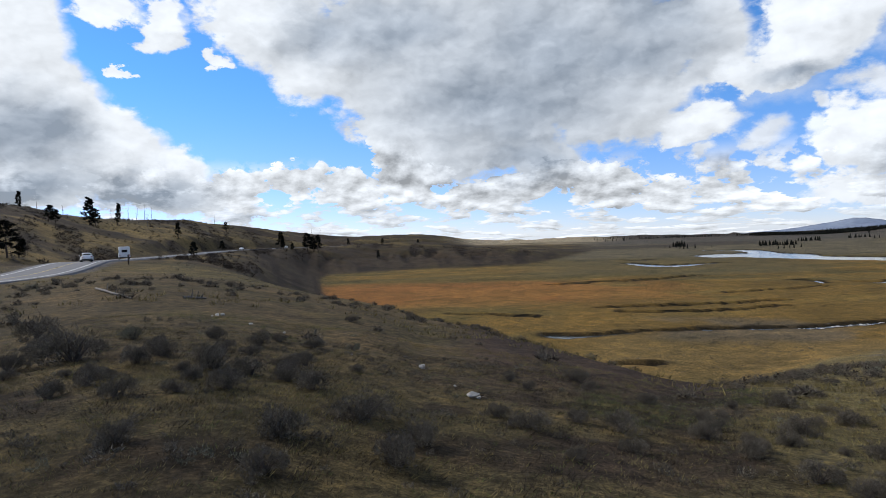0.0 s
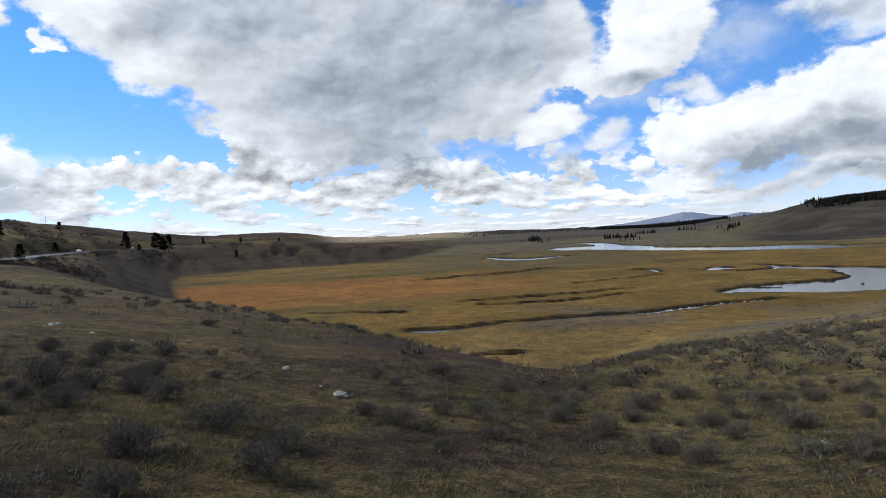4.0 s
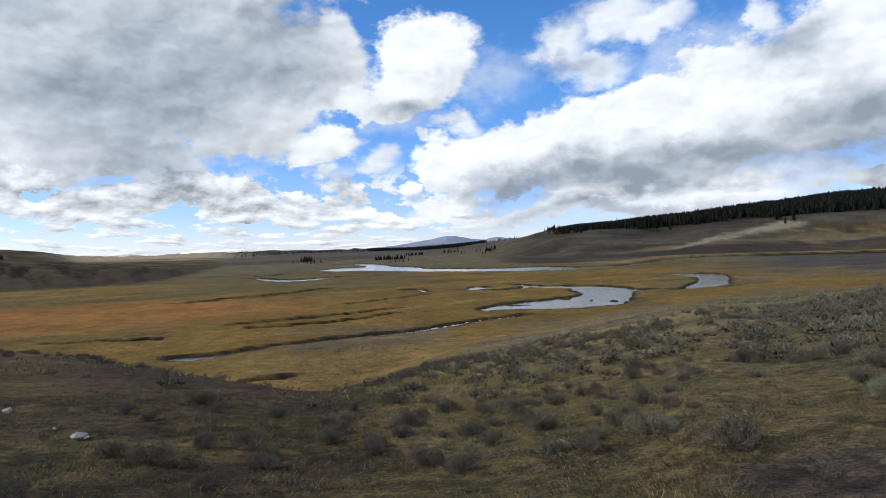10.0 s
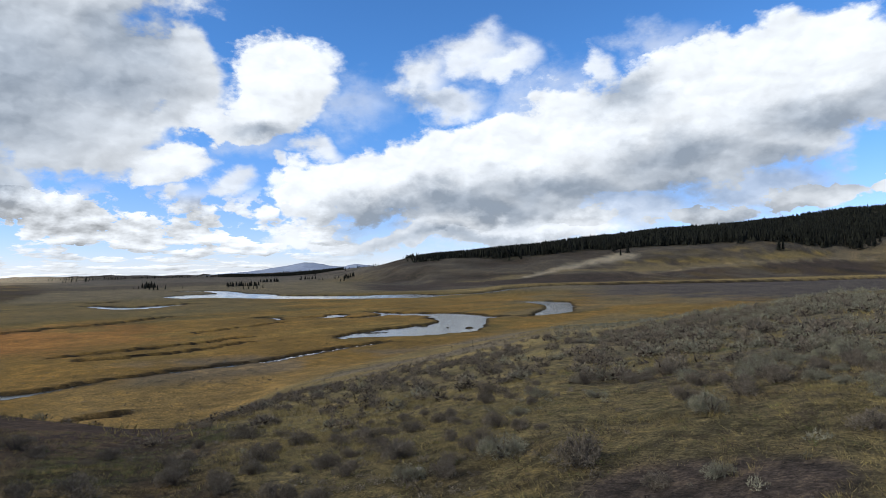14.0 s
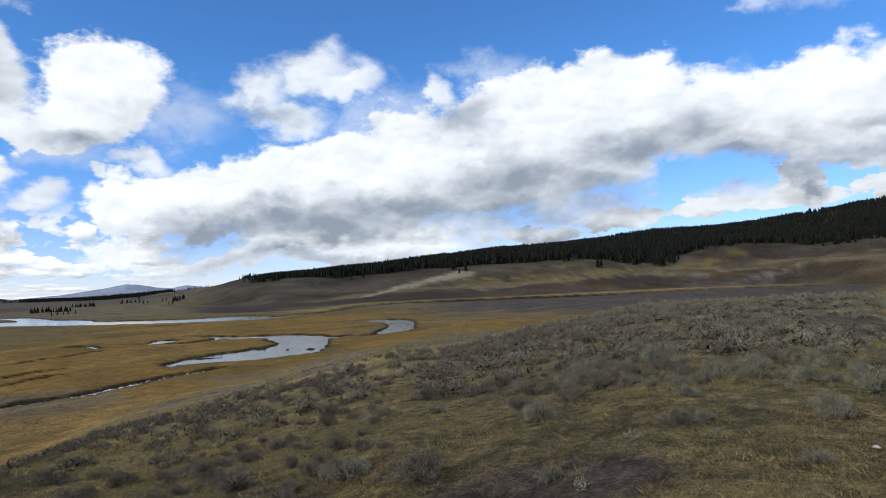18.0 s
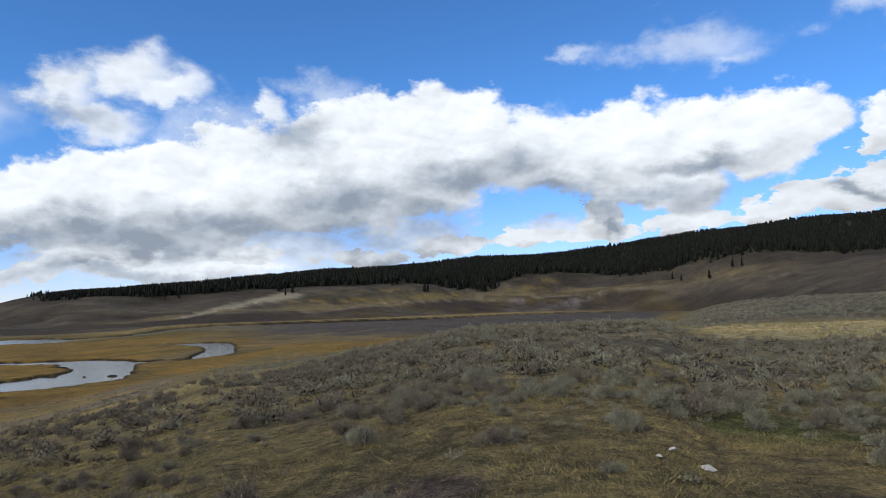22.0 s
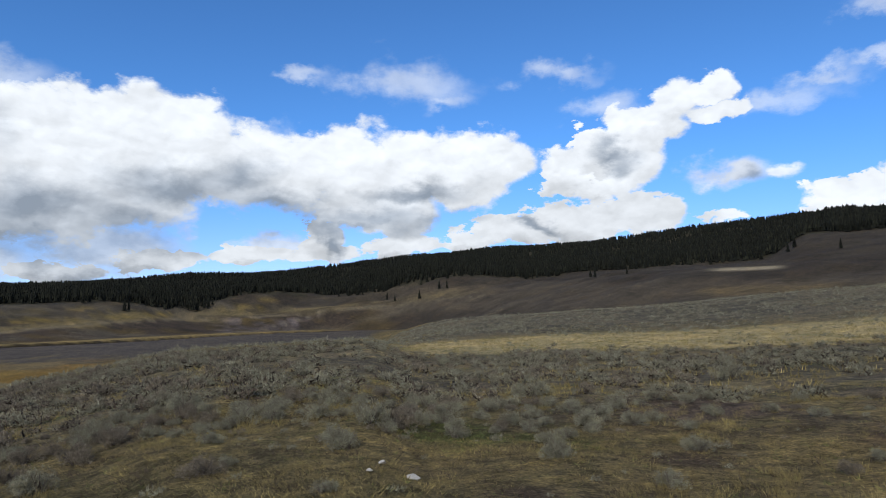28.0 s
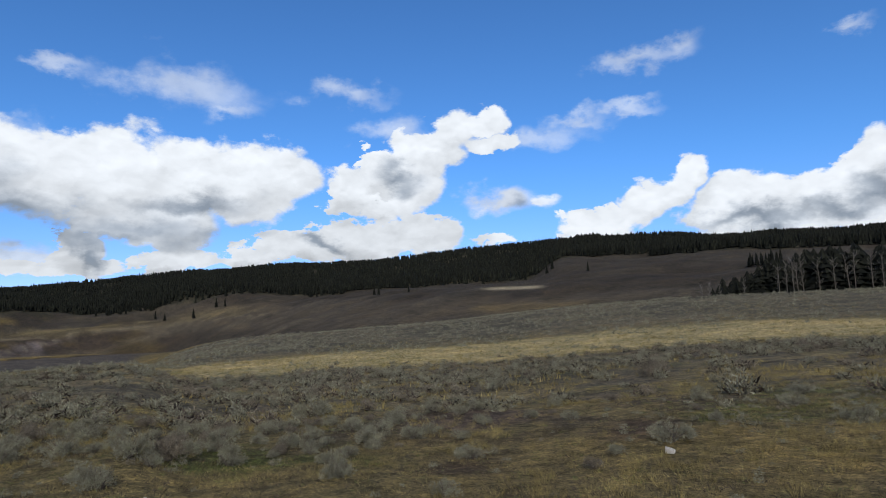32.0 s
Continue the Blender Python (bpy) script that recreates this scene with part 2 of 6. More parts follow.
    thin = mth("MULTIPLY", step(mth("ADD", wisp, mth("MULTIPLY", fine.outputs["Fac"], -1.6)), 0.20, -0.85), 0.5)
    veil = mth("MULTIPLY", step(mth("ADD", bodies([LOW_VEIL], nearer), mth("MULTIPLY", far.outputs["Fac"], -0.8)), 0.75, 0.05), 0.8)
    cover = mth("MAXIMUM", cover, veil)
    lines = mth("MULTIPLY", mth("MULTIPLY", step(cells.outputs["Fac"], 0.47, 0.53), step(el, 7.5, 5.0)), west)
    shaded = mth("MULTIPLY", mth("MAXIMUM", lines, mth("MULTIPLY", low_cover, west)), step(el, 10.0, 7.0))
    base = mth("ADD", base, mth("MULTIPLY", mth("MULTIPLY", mth("SUBTRACT", mth("SUBTRACT", cells.outputs["Fac"], cells_up.outputs["Fac"]), 0.03), shaded), 22.0))
    puffs = mth("MULTIPLY", step(mth("ADD", bodies([SOFT_PUFFS], torn, 0.35, 0.0, 1.2), mth("MULTIPLY", fine.outputs["Fac"], -1.1)), 0.75, -0.15), 0.9)
    cover = mth("MAXIMUM", mth("MAXIMUM", mth("MAXIMUM", cover, puffs), thin), mth("MAXIMUM", broken, mth("MULTIPLY", lines, 0.92)))
    dark = mth("MULTIPLY", step(bodies([GREY_A, GREY_B, GREY_C, GREY_D], torn), 1.7, 0.05), 0.90)
    slope = mth("MULTIPLY", mth("MINIMUM", mth("MAXIMUM", mth("SUBTRACT", gap_sunward, gap), -0.5), 0.5), 1.7)
    tone = mth("ADD", mth("ADD", mth("MULTIPLY", mth("SUBTRACT", 1.0, dark), CLOUD_WHITE - CLOUD_GREY), CLOUD_GREY),
               mth("ADD", mth("MULTIPLY_ADD", puff, 5.5, slope), base))
    tone = mth("MAXIMUM", tone, 3.7)
    rgb = t.nodes.new("ShaderNodeCombineXYZ")
    for k, g in enumerate((0.93, 0.985, 1.055)):
        shade = mth("MULTIPLY_ADD", dark, (-0.55, -0.08, 0.55)[k], tone)
        t.links.new(mth("MAXIMUM", mth("MULTIPLY", shade, g), 1.2), rgb.inputs[k])
    mix = t.nodes.new("ShaderNodeMix")
    mix.data_type = "RGBA"
    t.links.new(cover, mix.inputs[0])
    clear = t.nodes.new("ShaderNodeMix")
    clear.data_type, clear.blend_type = "RGBA", "MULTIPLY"
    clear.inputs[0].default_value = 1.0
    t.links.new(sky.outputs[0], clear.inputs[6])
    tint = t.nodes.new("ShaderNodeMix")
    tint.data_type = "RGBA"
    tint.inputs[6].default_value, tint.inputs[7].default_value = (*BLUE, 1), (*BLUE_LOW, 1)
    t.links.new(step(el, 16.0, 0.0), tint.inputs[0])
    t.links.new(tint.outputs[2], clear.inputs[7])
    t.links.new(clear.outputs[2], mix.inputs[6])
    t.links.new(rgb.outputs[0], mix.inputs[7])
    return mix.outputs[2]


w_bg.inputs["Strength"].default_value = 0.10
sky.dust_density, sky.ozone_density, sky.altitude = 0.0, 3.0, 2400
CLOUD_WHITE, CLOUD_GREY = 9.5, 4.0     # at the world's strength of 0.1
BLUE, BLUE_LOW = (0.80, 1.42, 1.95), (1.12, 1.18, 1.62)
wt.links.new(sky_nodes(wt), w_bg.inputs["Color"])
sun = new("sun", bpy.data.lights.new("sun", "SUN"))
sun.data.energy, sun.data.angle, sun.data.color = 3.9, radians(9), (1.0, 0.94, 0.85)
sun.matrix_basis = look(bearing(SUN_AZ, 100 * math.cos(radians(SUN_EL)), 100 * math.sin(radians(SUN_EL))), (0, 0, 0))
tagged(sun, "sun softened by broken cloud", "sun", kind="structure")


# ---- smooth noise on arrays ----
def lattice(ix, iy, seed):
    h = (ix * 374761393 + iy * 668265263 + seed * 974711) & 0xFFFFFFFF
    h = ((h ^ (h >> 13)) * 1274126177) & 0xFFFFFFFF
    return ((h ^ (h >> 16)) & 0xFFFF) / 65535.0


def vnoise(x, y, seed=0):
    x, y = np.asarray(x, float), np.asarray(y, float)
    ix, iy = np.floor(x).astype(np.int64), np.floor(y).astype(np.int64)
    fx, fy = x - ix, y - iy
    u, v = fx * fx * (3 - 2 * fx), fy * fy * (3 - 2 * fy)
    a, b = lattice(ix, iy, seed), lattice(ix + 1, iy, seed)
    c, d = lattice(ix, iy + 1, seed), lattice(ix + 1, iy + 1, seed)
    return (a + (b - a) * u) * (1 - v) + (c + (d - c) * u) * v


def fbm(x, y, seed=0, octaves=4):
    total, amp, norm = 0.0, 1.0, 0.0
    for k in range(octaves):
        total = total + amp * vnoise(np.asarray(x) * 2 ** k, np.asarray(y) * 2 ** k, seed + 7 * k)
        norm += amp
        amp *= 0.5
    return total / norm * 2 - 1


def smooth(a, b, x):
    t = np.clip((x - a) / (b - a), 0, 1)
    return t * t * (3 - 2 * t)


# ---- the lie of the land: rings of (bearing, distance, angle above the level of the eye) ----
CREST = [(-36, 70, -2.4), (-28, 73, -1.9), (-24, 67, -2.2), (-20, 57, -3.0), (-16, 52, -3.9), (-13.5, 49, -4.6), (-8, 45, -5.7), (-4.5, 44, -6.6), (-2, 42, -7.4),
         (6, 30, -9.4), (15, 22, -12.0), (23, 18, -13.6), (32, 18, -13.2), (42, 22, -11.2), (50, 34, -8.4), (57.6, 54, -6.05),
         (67.8, 55, -4.5), (72.8, 55, -3.7), (77.6, 55, -2.75), (86.6, 60, -2.3), (93, 60, -2.1), (97, 50, -3.2), (110, 40, -3.6),
         (125, 40, -3.3), (140, 45, -2.0), (156, 50, -1.2), (200, 60, -1.5), (290, 60, -1.6)]
SLOPE_FOOT = [(-36, 80, -2.35), (-30, 92, -2.0), (-26, 105, -2.9), (-23, 125, -3.1), (-20, 150, -3.9), (-17, 165, -5.0), (-14, 175, -6.0), (-8, 175, -6.35), (0, 140, -7.9),
              (6, 112, -9.85), (15, 90, -12.2), (23, 88, -12.5), (32, 125, -8.9), (42, 160, -6.95), (50, 195, -5.7),
              (57.6, 230, -4.85), (67.8, 250, -4.46), (77.6, 260, -4.3), (86.6, 260, -4.3), (93, 240, -4.3), (95.7, 165, -1.85),
              (100.8, 150, -0.65), (110, 150, -0.12), (120, 150, 0.45), (130, 140, 1.2), (140, 130, 1.7), (156, 125, 1.8),
              (200, 130, 0.5), (290, 110, -1.0)]
HILL_FOOT = [(-36, 120, -1.45), (-30, 150, -1.3), (-26, 185, -2.2), (-23, 225, -1.75), (-20, 262, -2.1), (-17, 300, -2.6), (-14, 316, -3.2), (-9.5, 313, -3.66),
             (-2, 321, -3.56), (6, 347, -3.3), (11, 428, -2.67), (15, 620, -1.8), (20, 900, -1.24), (28, 900, -1.24), (36, 560, -2.0),
             (42, 480, -2.33), (48, 500, -2.24), (54, 560, -2.0), (62, 590, -1.9), (70, 650, -1.72), (77, 760, -1.47), (84, 820, -1.36),
             (90, 860, -1.3), (96, 800, -1.3), (101, 600, -1.4), (110, 450, -0.6), (130, 380, 0.1), (156, 320, 1.2), (200, 350, 0.5),
             (290, 200, 0.0)]
BENCH = [(-36, 160, -0.2), (-30, 190, -0.6), (-26.4, 215, -0.9), (-22, 265, -0.75), (-17.6, 400, -0.54), (-11.3, 500, -0.75),
         (-4.8, 560, -0.95), (0, 550, -1.1), (3.4, 530, -1.3), (6, 520, -1.5), (9, 540, -1.7), (12, 620, -1.7), (15, 820, -1.35), (18, 1200, -0.9), (25, 1500, -0.75), (36, 800, -1.3),
         (41, 640, -1.95), (46, 600, -1.63), (52, 640, -1.41), (57, 660, -1.02), (62, 690, -0.88), (66, 720, -0.74), (70, 760, -0.4),
         (74, 840, 0.0), (81, 920, 0.15), (86, 950, 0.32), (95.7, 930, 0.94), (103, 820, 1.84), (111, 700, 2.45), (120, 600, 3.2),
         (127, 580, 3.36), (135, 560, 3.78), (156, 480, 3.6), (200, 500, 1.5), (290, 300, 1.0)]
BROW = [(-36, 260, 2.9), (-29, 330, 1.9), (-22, 420, 1.2), (-17.5, 520, 0.7), (-11, 680, 0.1), (-4.3, 800, 0.05), (0, 900, -0.3),
        (3.4, 1000, -0.85), (8, 1100, -0.9), (15, 1800, -0.7), (25, 2200, -0.75), (36, 1100, -0.6), (39.3, 850, -0.5), (42, 800, 0.3),
        (44.4, 800, 0.55), (50, 800, 0.4), (56, 820, 0.85), (61, 840, 0.93), (65, 860, 1.35), (72, 900, 1.28), (78, 960, 1.0),
        (83, 1050, 2.0), (90, 1080, 1.75), (94, 1060, 2.4), (98, 1000, 3.0), (102, 950, 3.4), (108, 900, 3.3), (117, 850, 3.75),
        (127, 800, 4.2), (130.5, 820, 6.0), (140, 780, 5.75)]
BROW += [(156, 700, 5.2), (200, 800, 2.5), (290, 420, 2.0)]
SKYLINE = [(-36, 340, 3.5), (-29, 430, 2.4), (-22, 620, 2.0), (-17.5, 720, 1.48), (-11, 900, 0.44), (-7, 950, 0.26), (-4.3, 980, 0.31),
           (0, 1050, -0.05), (3.4, 1100, -0.8), (6, 2400, -0.65), (15, 2800, -0.5), (25, 2800, -0.6), (36, 1500, -0.35),
           (39.3, 1000, -0.12), (42, 1000, 0.5), (44, 1250, 0.62), (52, 1350, 1.18), (61, 1450, 1.95), (70, 1500, 2.68),
           (80, 1600, 3.35), (90, 1700, 4.0), (100, 1700, 5.1), (104, 1600, 5.48), (112, 1500, 5.62), (120, 1450, 6.35),
           (130, 1400, 6.9), (140, 1500, 6.5)]
SKYLINE += [(144, 1800, 5.9), (156, 1900, 5.6), (200, 1500, 3.5), (290, 600, 3.2)]


def ring(table, az):
    """Distance and height of one ring at the bearings az, smoothly round the whole circle."""
    t = sorted(table)
    t = [(t[-1][0] - 360, *t[-1][1:])] + t + [(t[0][0] + 360, *t[0][1:])]
    a, r, e = (np.array(c, float) for c in zip(*t))
    z = EYE + r * np.tan(np.radians(e))
    az = np.where(az > a[-1], az - 360, np.where(az < a[0], az + 360, az))

    def spline(v):
        h, d = np.diff(a), np.diff(v) / np.diff(a)
        m = np.zeros(len(v))
        m[1:-1] = np.where(d[1:] * d[:-1] > 0, 2 * d[1:] * d[:-1] / (d[1:] + d[:-1] + 1e-12), 0)
        i = np.clip(np.searchsorted(a, az) - 1, 0, len(h) - 1)
        s = (az - a[i]) / h[i]
        return ((2 * s ** 3 - 3 * s ** 2 + 1) * v[i] + (s ** 3 - 2 * s ** 2 + s) * h[i] * m[i]
                + (3 * s ** 2 - 2 * s ** 3) * v[i + 1] + (s ** 3 - s ** 2) * h[i] * m[i + 1])
    return spline(r), spline(z)


WATER_Z = -18.4
# water courses and ditches: (bearing, distance, half width)
POND_ARM = [(36.2, 175.5, 1.0), (37.5, 180, 4), (39, 183, 7), (41, 186, 10), (43, 190, 12.5), (44.6, 195, 12)]
POND_BODY = [(44.8, 193, 12), (45.9, 208, 11), (46.4, 226, 11), (46.5, 243, 10)]
POND_EAST = [(47, 240, 9), (48.6, 236, 6.5), (49.6, 237, 3.5), (50.6, 239, 0.9)]
POND_UPPER = [(46, 250, 7), (44.5, 252, 7), (42.8, 254, 6), (41.2, 257, 4.5), (40.1, 263, 2.5), (38.9, 272, 1.2)]
POND_HOOK = [(52.4, 330, 1.5), (53.6, 325, 7), (54.8, 319, 9.5), (55.6, 302, 6.5), (55.8, 280, 5.5), (55.4, 260, 6), (54.4, 247, 3.5), (53.2, 240, 1.3), (52.5, 236, 0.8), (50.6, 239, 0.9)]
FAR_RIVER = [(23.6, 452, 5), (25.2, 485, 30), (27, 474, 28), (28.8, 447, 18), (32, 426, 19), (36, 410, 19), (39, 405, 23), (41.2, 408, 24), (43, 392, 11), (45, 404, 6), (49, 430, 4)]
RIVER_REACH = [(21.8, 598, 5), (23.4, 588, 8), (25.2, 585, 9), (26.4, 545, 9), (27, 505, 10)]
SIDE_RIVER = [(49, 430, 4), (54, 540, 4), (60, 560, 4), (65, 578, 4), (70, 600, 4), (75, 640, 4), (80, 720, 4), (85, 800, 4), (90, 835, 4)]
FAR_POND = [(16.2, 395, 3), (18, 368, 6), (19.4, 358, 9), (21.2, 368, 6), (23.8, 384, 2)]
FAR_POOL = [(16.4, 424, 3), (17.2, 430, 4), (18.2, 434, 2)]
SMALL_POND = [(29.0, 258, 1), (30.2, 256, 2.2), (30.9, 247, 1)]
SMALL_POND_B = [(33.2, 251, 0.8), (35.2, 251, 2.5), (35.9, 259, 4)]
SMALL_POND_C = [(40.2, 255, 1.4), (38.8, 248, 1.8), (37.4, 243, 1.0), (36.2, 247, 0.7)]
# spits and islets that stand in the ponds
SPITS = [[(38.0, 189, 0.9), (39.0, 190, 1.3), (40.0, 189, 0.8)], [(41.0, 229, 9), (42.3, 222, 11), (43.2, 212, 4), (43.6, 208, 2)], [(42.4, 238, 3), (43.4, 235, 2.4), (44.3, 233, 1.2)],
         [(45.7, 200, 0.9), (45.9, 201, 0.9)], [(47.5, 197, 1.0), (47.8, 198, 1.2)]]
SPRING = [(9.3, 124, 1.2), (10.3, 121.5, 2.8), (11.6, 122, 2.2), (12.8, 122.5, 1.5), (14.1, 124, 0.8), (15.5, 126, 0.8)]
CREEK = [(15.5, 127, 0.7), (20.2, 131, 0.6), (24.8, 135, 0.7), (29.1, 138, 0.9), (34, 149, 1.0), (37.1, 157, 0.9), (40.1, 164, 0.7)]
DITCH_A = [(13.9, 165, 1.2), (18, 170, 1.5), (23.4, 176, 1.5), (28.1, 187, 1.0)]
DITCH_B = [(15.9, 157, 1.2), (22.5, 160, 1.5), (28.1, 173, 1.0)]
DITCH_C = [(9.5, 244, 2.0), (14, 252, 3.2), (18, 260, 3.2), (21.8, 280, 1.6)]
DITCH_E = [(0.5, 158, 0.7), (4, 156, 1.2), (8, 150, 1.0)]
DITCH_F = [(24, 206, 0.8), (27, 215, 1.2), (31, 232, 0.9)]
WATERS = [POND_ARM, POND_BODY, POND_EAST, POND_UPPER, POND_HOOK, FAR_RIVER, RIVER_REACH, SIDE_RIVER, FAR_POND, FAR_POOL, SMALL_POND, SMALL_POND_B, SMALL_POND_C, SPRING, CREEK]
DITCH_D = [(15.4, 94, 0.8), (16.6, 95, 1.3), (18.0, 96, 0.8)]
DITCHES = [DITCH_A, DITCH_B, DITCH_C, DITCH_D, DITCH_E, DITCH_F]
ROAD = [(-60, 62, -1.9), (-48, 74, -1.9), (-40, 86, -1.85), (-36, 92, -1.8), (-33.2, 101, -1.6), (-31.3, 115, -1.1), (-30, 132, -0.75), (-28.4, 152, -1.0), (-26.5, 178, -1.35), (-24, 220, -1.65),
        (-22, 265, -1.9), (-17.6, 400, -2.2), (-11.3, 560, -3.5), (-4.8, 700, -5.1), (-1, 790, -7.5), (2, 880, -12)]


def curve_points(rows, step):
    """A smooth line of (x, y, value) through rows of (bearing, distance, value)."""
    p = [Vector((*bearing(a, r).xy, v)) for a, r, v in rows]
    p = [2 * p[0] - p[1]] + p + [2 * p[-1] - p[-2]]
    out = []
    for i in range(1, len(p) - 2):
        n = max(2, int((p[i + 1] - p[i]).length / step))
        for k in range(n):
            t = k / n
            q = 0.5 * (2 * p[i] + (p[i + 1] - p[i - 1]) * t + (2 * p[i - 1] - 5 * p[i] + 4 * p[i + 1] - p[i + 2]) * t ** 2
                       + (3 * p[i] - p[i - 1] - 3 * p[i + 1] + p[i + 2]) * t ** 3)
            out.append(q)
    out.append(p[-2])
    return np.array(out)


def stroke_gap(x, y, line):
    """For each point, the gap to the edge of a stroke (negative inside)."""
    best = np.full(x.shape, 1e9)
    lo, hi = line[:, :2].min(0) - 45, line[:, :2].max(0) + 45
    m = (x > lo[0]) & (x < hi[0]) & (y > lo[1]) & (y < hi[1])
    if m.any():
        px, py, b = x[m], y[m], best[m]
        for q in line:
            b = np.minimum(b, np.hypot(px - q[0], py - q[1]) - q[2])
        best[m] = b
    return best


WATER_LINES = [curve_points(w, 2.0 if w[0][1] < 300 else 4.0) for w in WATERS]
SPIT_LINES = [curve_points(w, 1.0) for w in SPITS]
DITCH_LINES = [curve_points(w, 2.0) for w in DITCHES]
ROAD_LINE = curve_points(ROAD, 4.0)


def water_gap(x, y):
    wx = x + 1.5 * fbm(x / 5, y / 5, 31, 3)
    wy = y + 1.5 * fbm(x / 5, y / 5, 47, 3)
    g = np.full(x.shape, 1e9)
    for line in WATER_LINES:
        g = np.minimum(g, stroke_gap(wx, wy, line))
    for line in SPIT_LINES:
        g = np.maximum(g, -stroke_gap(wx, wy, line))
    return g


def ditch_gap(x, y):
    wx = x + 1.2 * fbm(x / 5, y / 5, 53, 2)
    wy = y + 1.2 * fbm(x / 5, y / 5, 59, 2)
    g = np.full(x.shape, 1e9)
    for line in DITCH_LINES:
        g = np.minimum(g, stroke_gap(wx, wy, line))
    return g


def road_gap(x, y):
    """Distance to the road's middle line and the road's height there."""
    best, h = np.full(x.shape, 1e9), np.zeros(x.shape)
    m = (np.arctan2(x, y) < radians(8)) & (np.arctan2(x, y) > radians(-75)) & (np.hypot(x, y) > 45)
    px, py, b, hh = x[m], y[m], best[m], h[m]
    for q in ROAD_LINE:
        d = np.hypot(px - q[0], py - q[1])
        hh = np.where(d < b, q[2], hh)
        b = np.minimum(b, d)
    best[m], h[m] = b, hh
    return best, h


def gullies(az, r):
    """Brushy draws that run down the road hill, about 0.4 where deepest."""
    return fbm(az / 0.9 + r / 170, r / 85 - az / 6, 121, 4)


def rough_height(x, y):
    """The land's large shape, with folds but without water courses."""
    x, y = np.asarray(x, float), np.asarray(y, float)
    r, az = np.hypot(x, y), np.degrees(np.arctan2(x, y))
    az = np.where(az < -70, az + 360, az)
    rs, zs = [np.zeros(r.shape)], [np.zeros(r.shape)]
    for table in (CREST, SLOPE_FOOT, HILL_FOOT, BENCH, BROW, SKYLINE):
        a, b = ring(table, az)
        rs.append(np.maximum(a, rs[-1] + 4)), zs.append(b)
    rs.append(np.full(r.shape, 3300.0)), zs.append(EYE + (zs[-1] - EYE) * 0.9 - 14)
    rs.append(np.full(r.shape, 4900.0)), zs.append(zs[-1] - 10)
    R, Z = np.stack(rs), np.stack(zs)
    d = np.diff(Z, axis=0) / np.diff(R, axis=0)
    m = np.zeros(Z.shape)
    m[0] = d[0]
    m[1:-1] = np.where(d[1:] * d[:-1] > 0, 2 * d[1:] * d[:-1] / (d[1:] + d[:-1] + 1e-12), 0)
    z = np.zeros(r.shape)
    for i in range(len(rs) - 1):
        k = (r >= R[i]) & ((r < R[i + 1]) | (i == len(rs) - 2))
        h = (R[i + 1] - R[i])[k]
        s = np.clip((r - R[i])[k] / h, 0, 1)
        z[k] = ((2 * s ** 3 - 3 * s ** 2 + 1) * Z[i][k] + (s ** 3 - 2 * s ** 2 + s) * h * m[i][k]
                + (3 * s ** 2 - 2 * s ** 3) * Z[i + 1][k] + (s ** 3 - s ** 2) * h * m[i + 1][k])
    hills = smooth(1.0, 6.0, np.abs(z - (WATER_Z + 0.5))) * smooth(20, 140, r)
    z = z + hills * ((0.0035 + 0.003 * smooth(46, 54, az)) * r * fbm(x / 90, y / 90, 3, 4) - 0.004 * r * smooth(0.05, 0.5, fbm(x / 55 + 4, y / 55, 91, 3)) * smooth(200, 500, r))
    west = hills * smooth(230, 330, r) * (1 - smooth(10, 20, az))
    bench = ring(BENCH, az)[0]
    z = z + west * (1.2 * fbm(x / 26, y / 26, 111, 4) + (1 - smooth(bench - 60, bench + 10, r)) * (1.2 - 3.4 * smooth(-0.15, 0.35, gullies(az, r))))
    river = np.interp(az, [q[0] for q in SIDE_RIVER], [q[1] for q in SIDE_RIVER])
    z = z + 1.7 * smooth(river + 4, river + 9, r) * smooth(46, 52, az) * (1 - smooth(88, 93, az)) * (1 - smooth(60, 200, r - river))
    z = z + 0.10 * fbm(x / 2.2, y / 2.2, 5, 3) * smooth(0.8, 4, r) + 0.35 * fbm(x / 11, y / 11, 8, 3) * smooth(6, 30, r) * (0.35 + 0.65 * hills)
    z = np.where(r < 1100, np.maximum(z, WATER_Z + 0.32), z)
    return z


def ground_height(x, y):
    x, y = np.asarray(x, float), np.asarray(y, float)
    z = rough_height(x, y)
    d, h = road_gap(x, y)
    z = z + (h - 0.25 - z) * (1 - smooth(6.5, np.where(z < h, 56.0, 18.0), d))
    g = water_gap(x, y)
    z = np.where(g < 6, z + (np.minimum(z, WATER_Z + 0.5) - z) * (1 - smooth(1.2, 6, g)), z)
    z = z + (WATER_Z - 0.9 - z) * (1 - smooth(-0.6, 1.0, g))
    g = ditch_gap(x, y)
    return z - 0.9 * (1 - smooth(-0.5, 0.8, g)) + 0.3 * (1 - smooth(0.8, 4.0, g)) * smooth(0.4, 0.9, g)


# ---- materials ----
def material(name, rough=0.9, metal=0.0, spec=0.2):
    m = bpy.data.materials.new(name)
    m.use_nodes = True
    b = m.node_tree.nodes["Principled BSDF"]
    b.inputs["Roughness"].default_value, b.inputs["Metallic"].default_value = rough, metal
    b.inputs["Specular IOR Level"].default_value = spec
    return m, m.node_tree, b


def node(t, kind, **values):
    n = t.nodes.new(kind)
    for key, v in values.items():
        if key in n.inputs:
            n.inputs[key].default_value = v
        else:
            setattr(n, key, v)
    return n


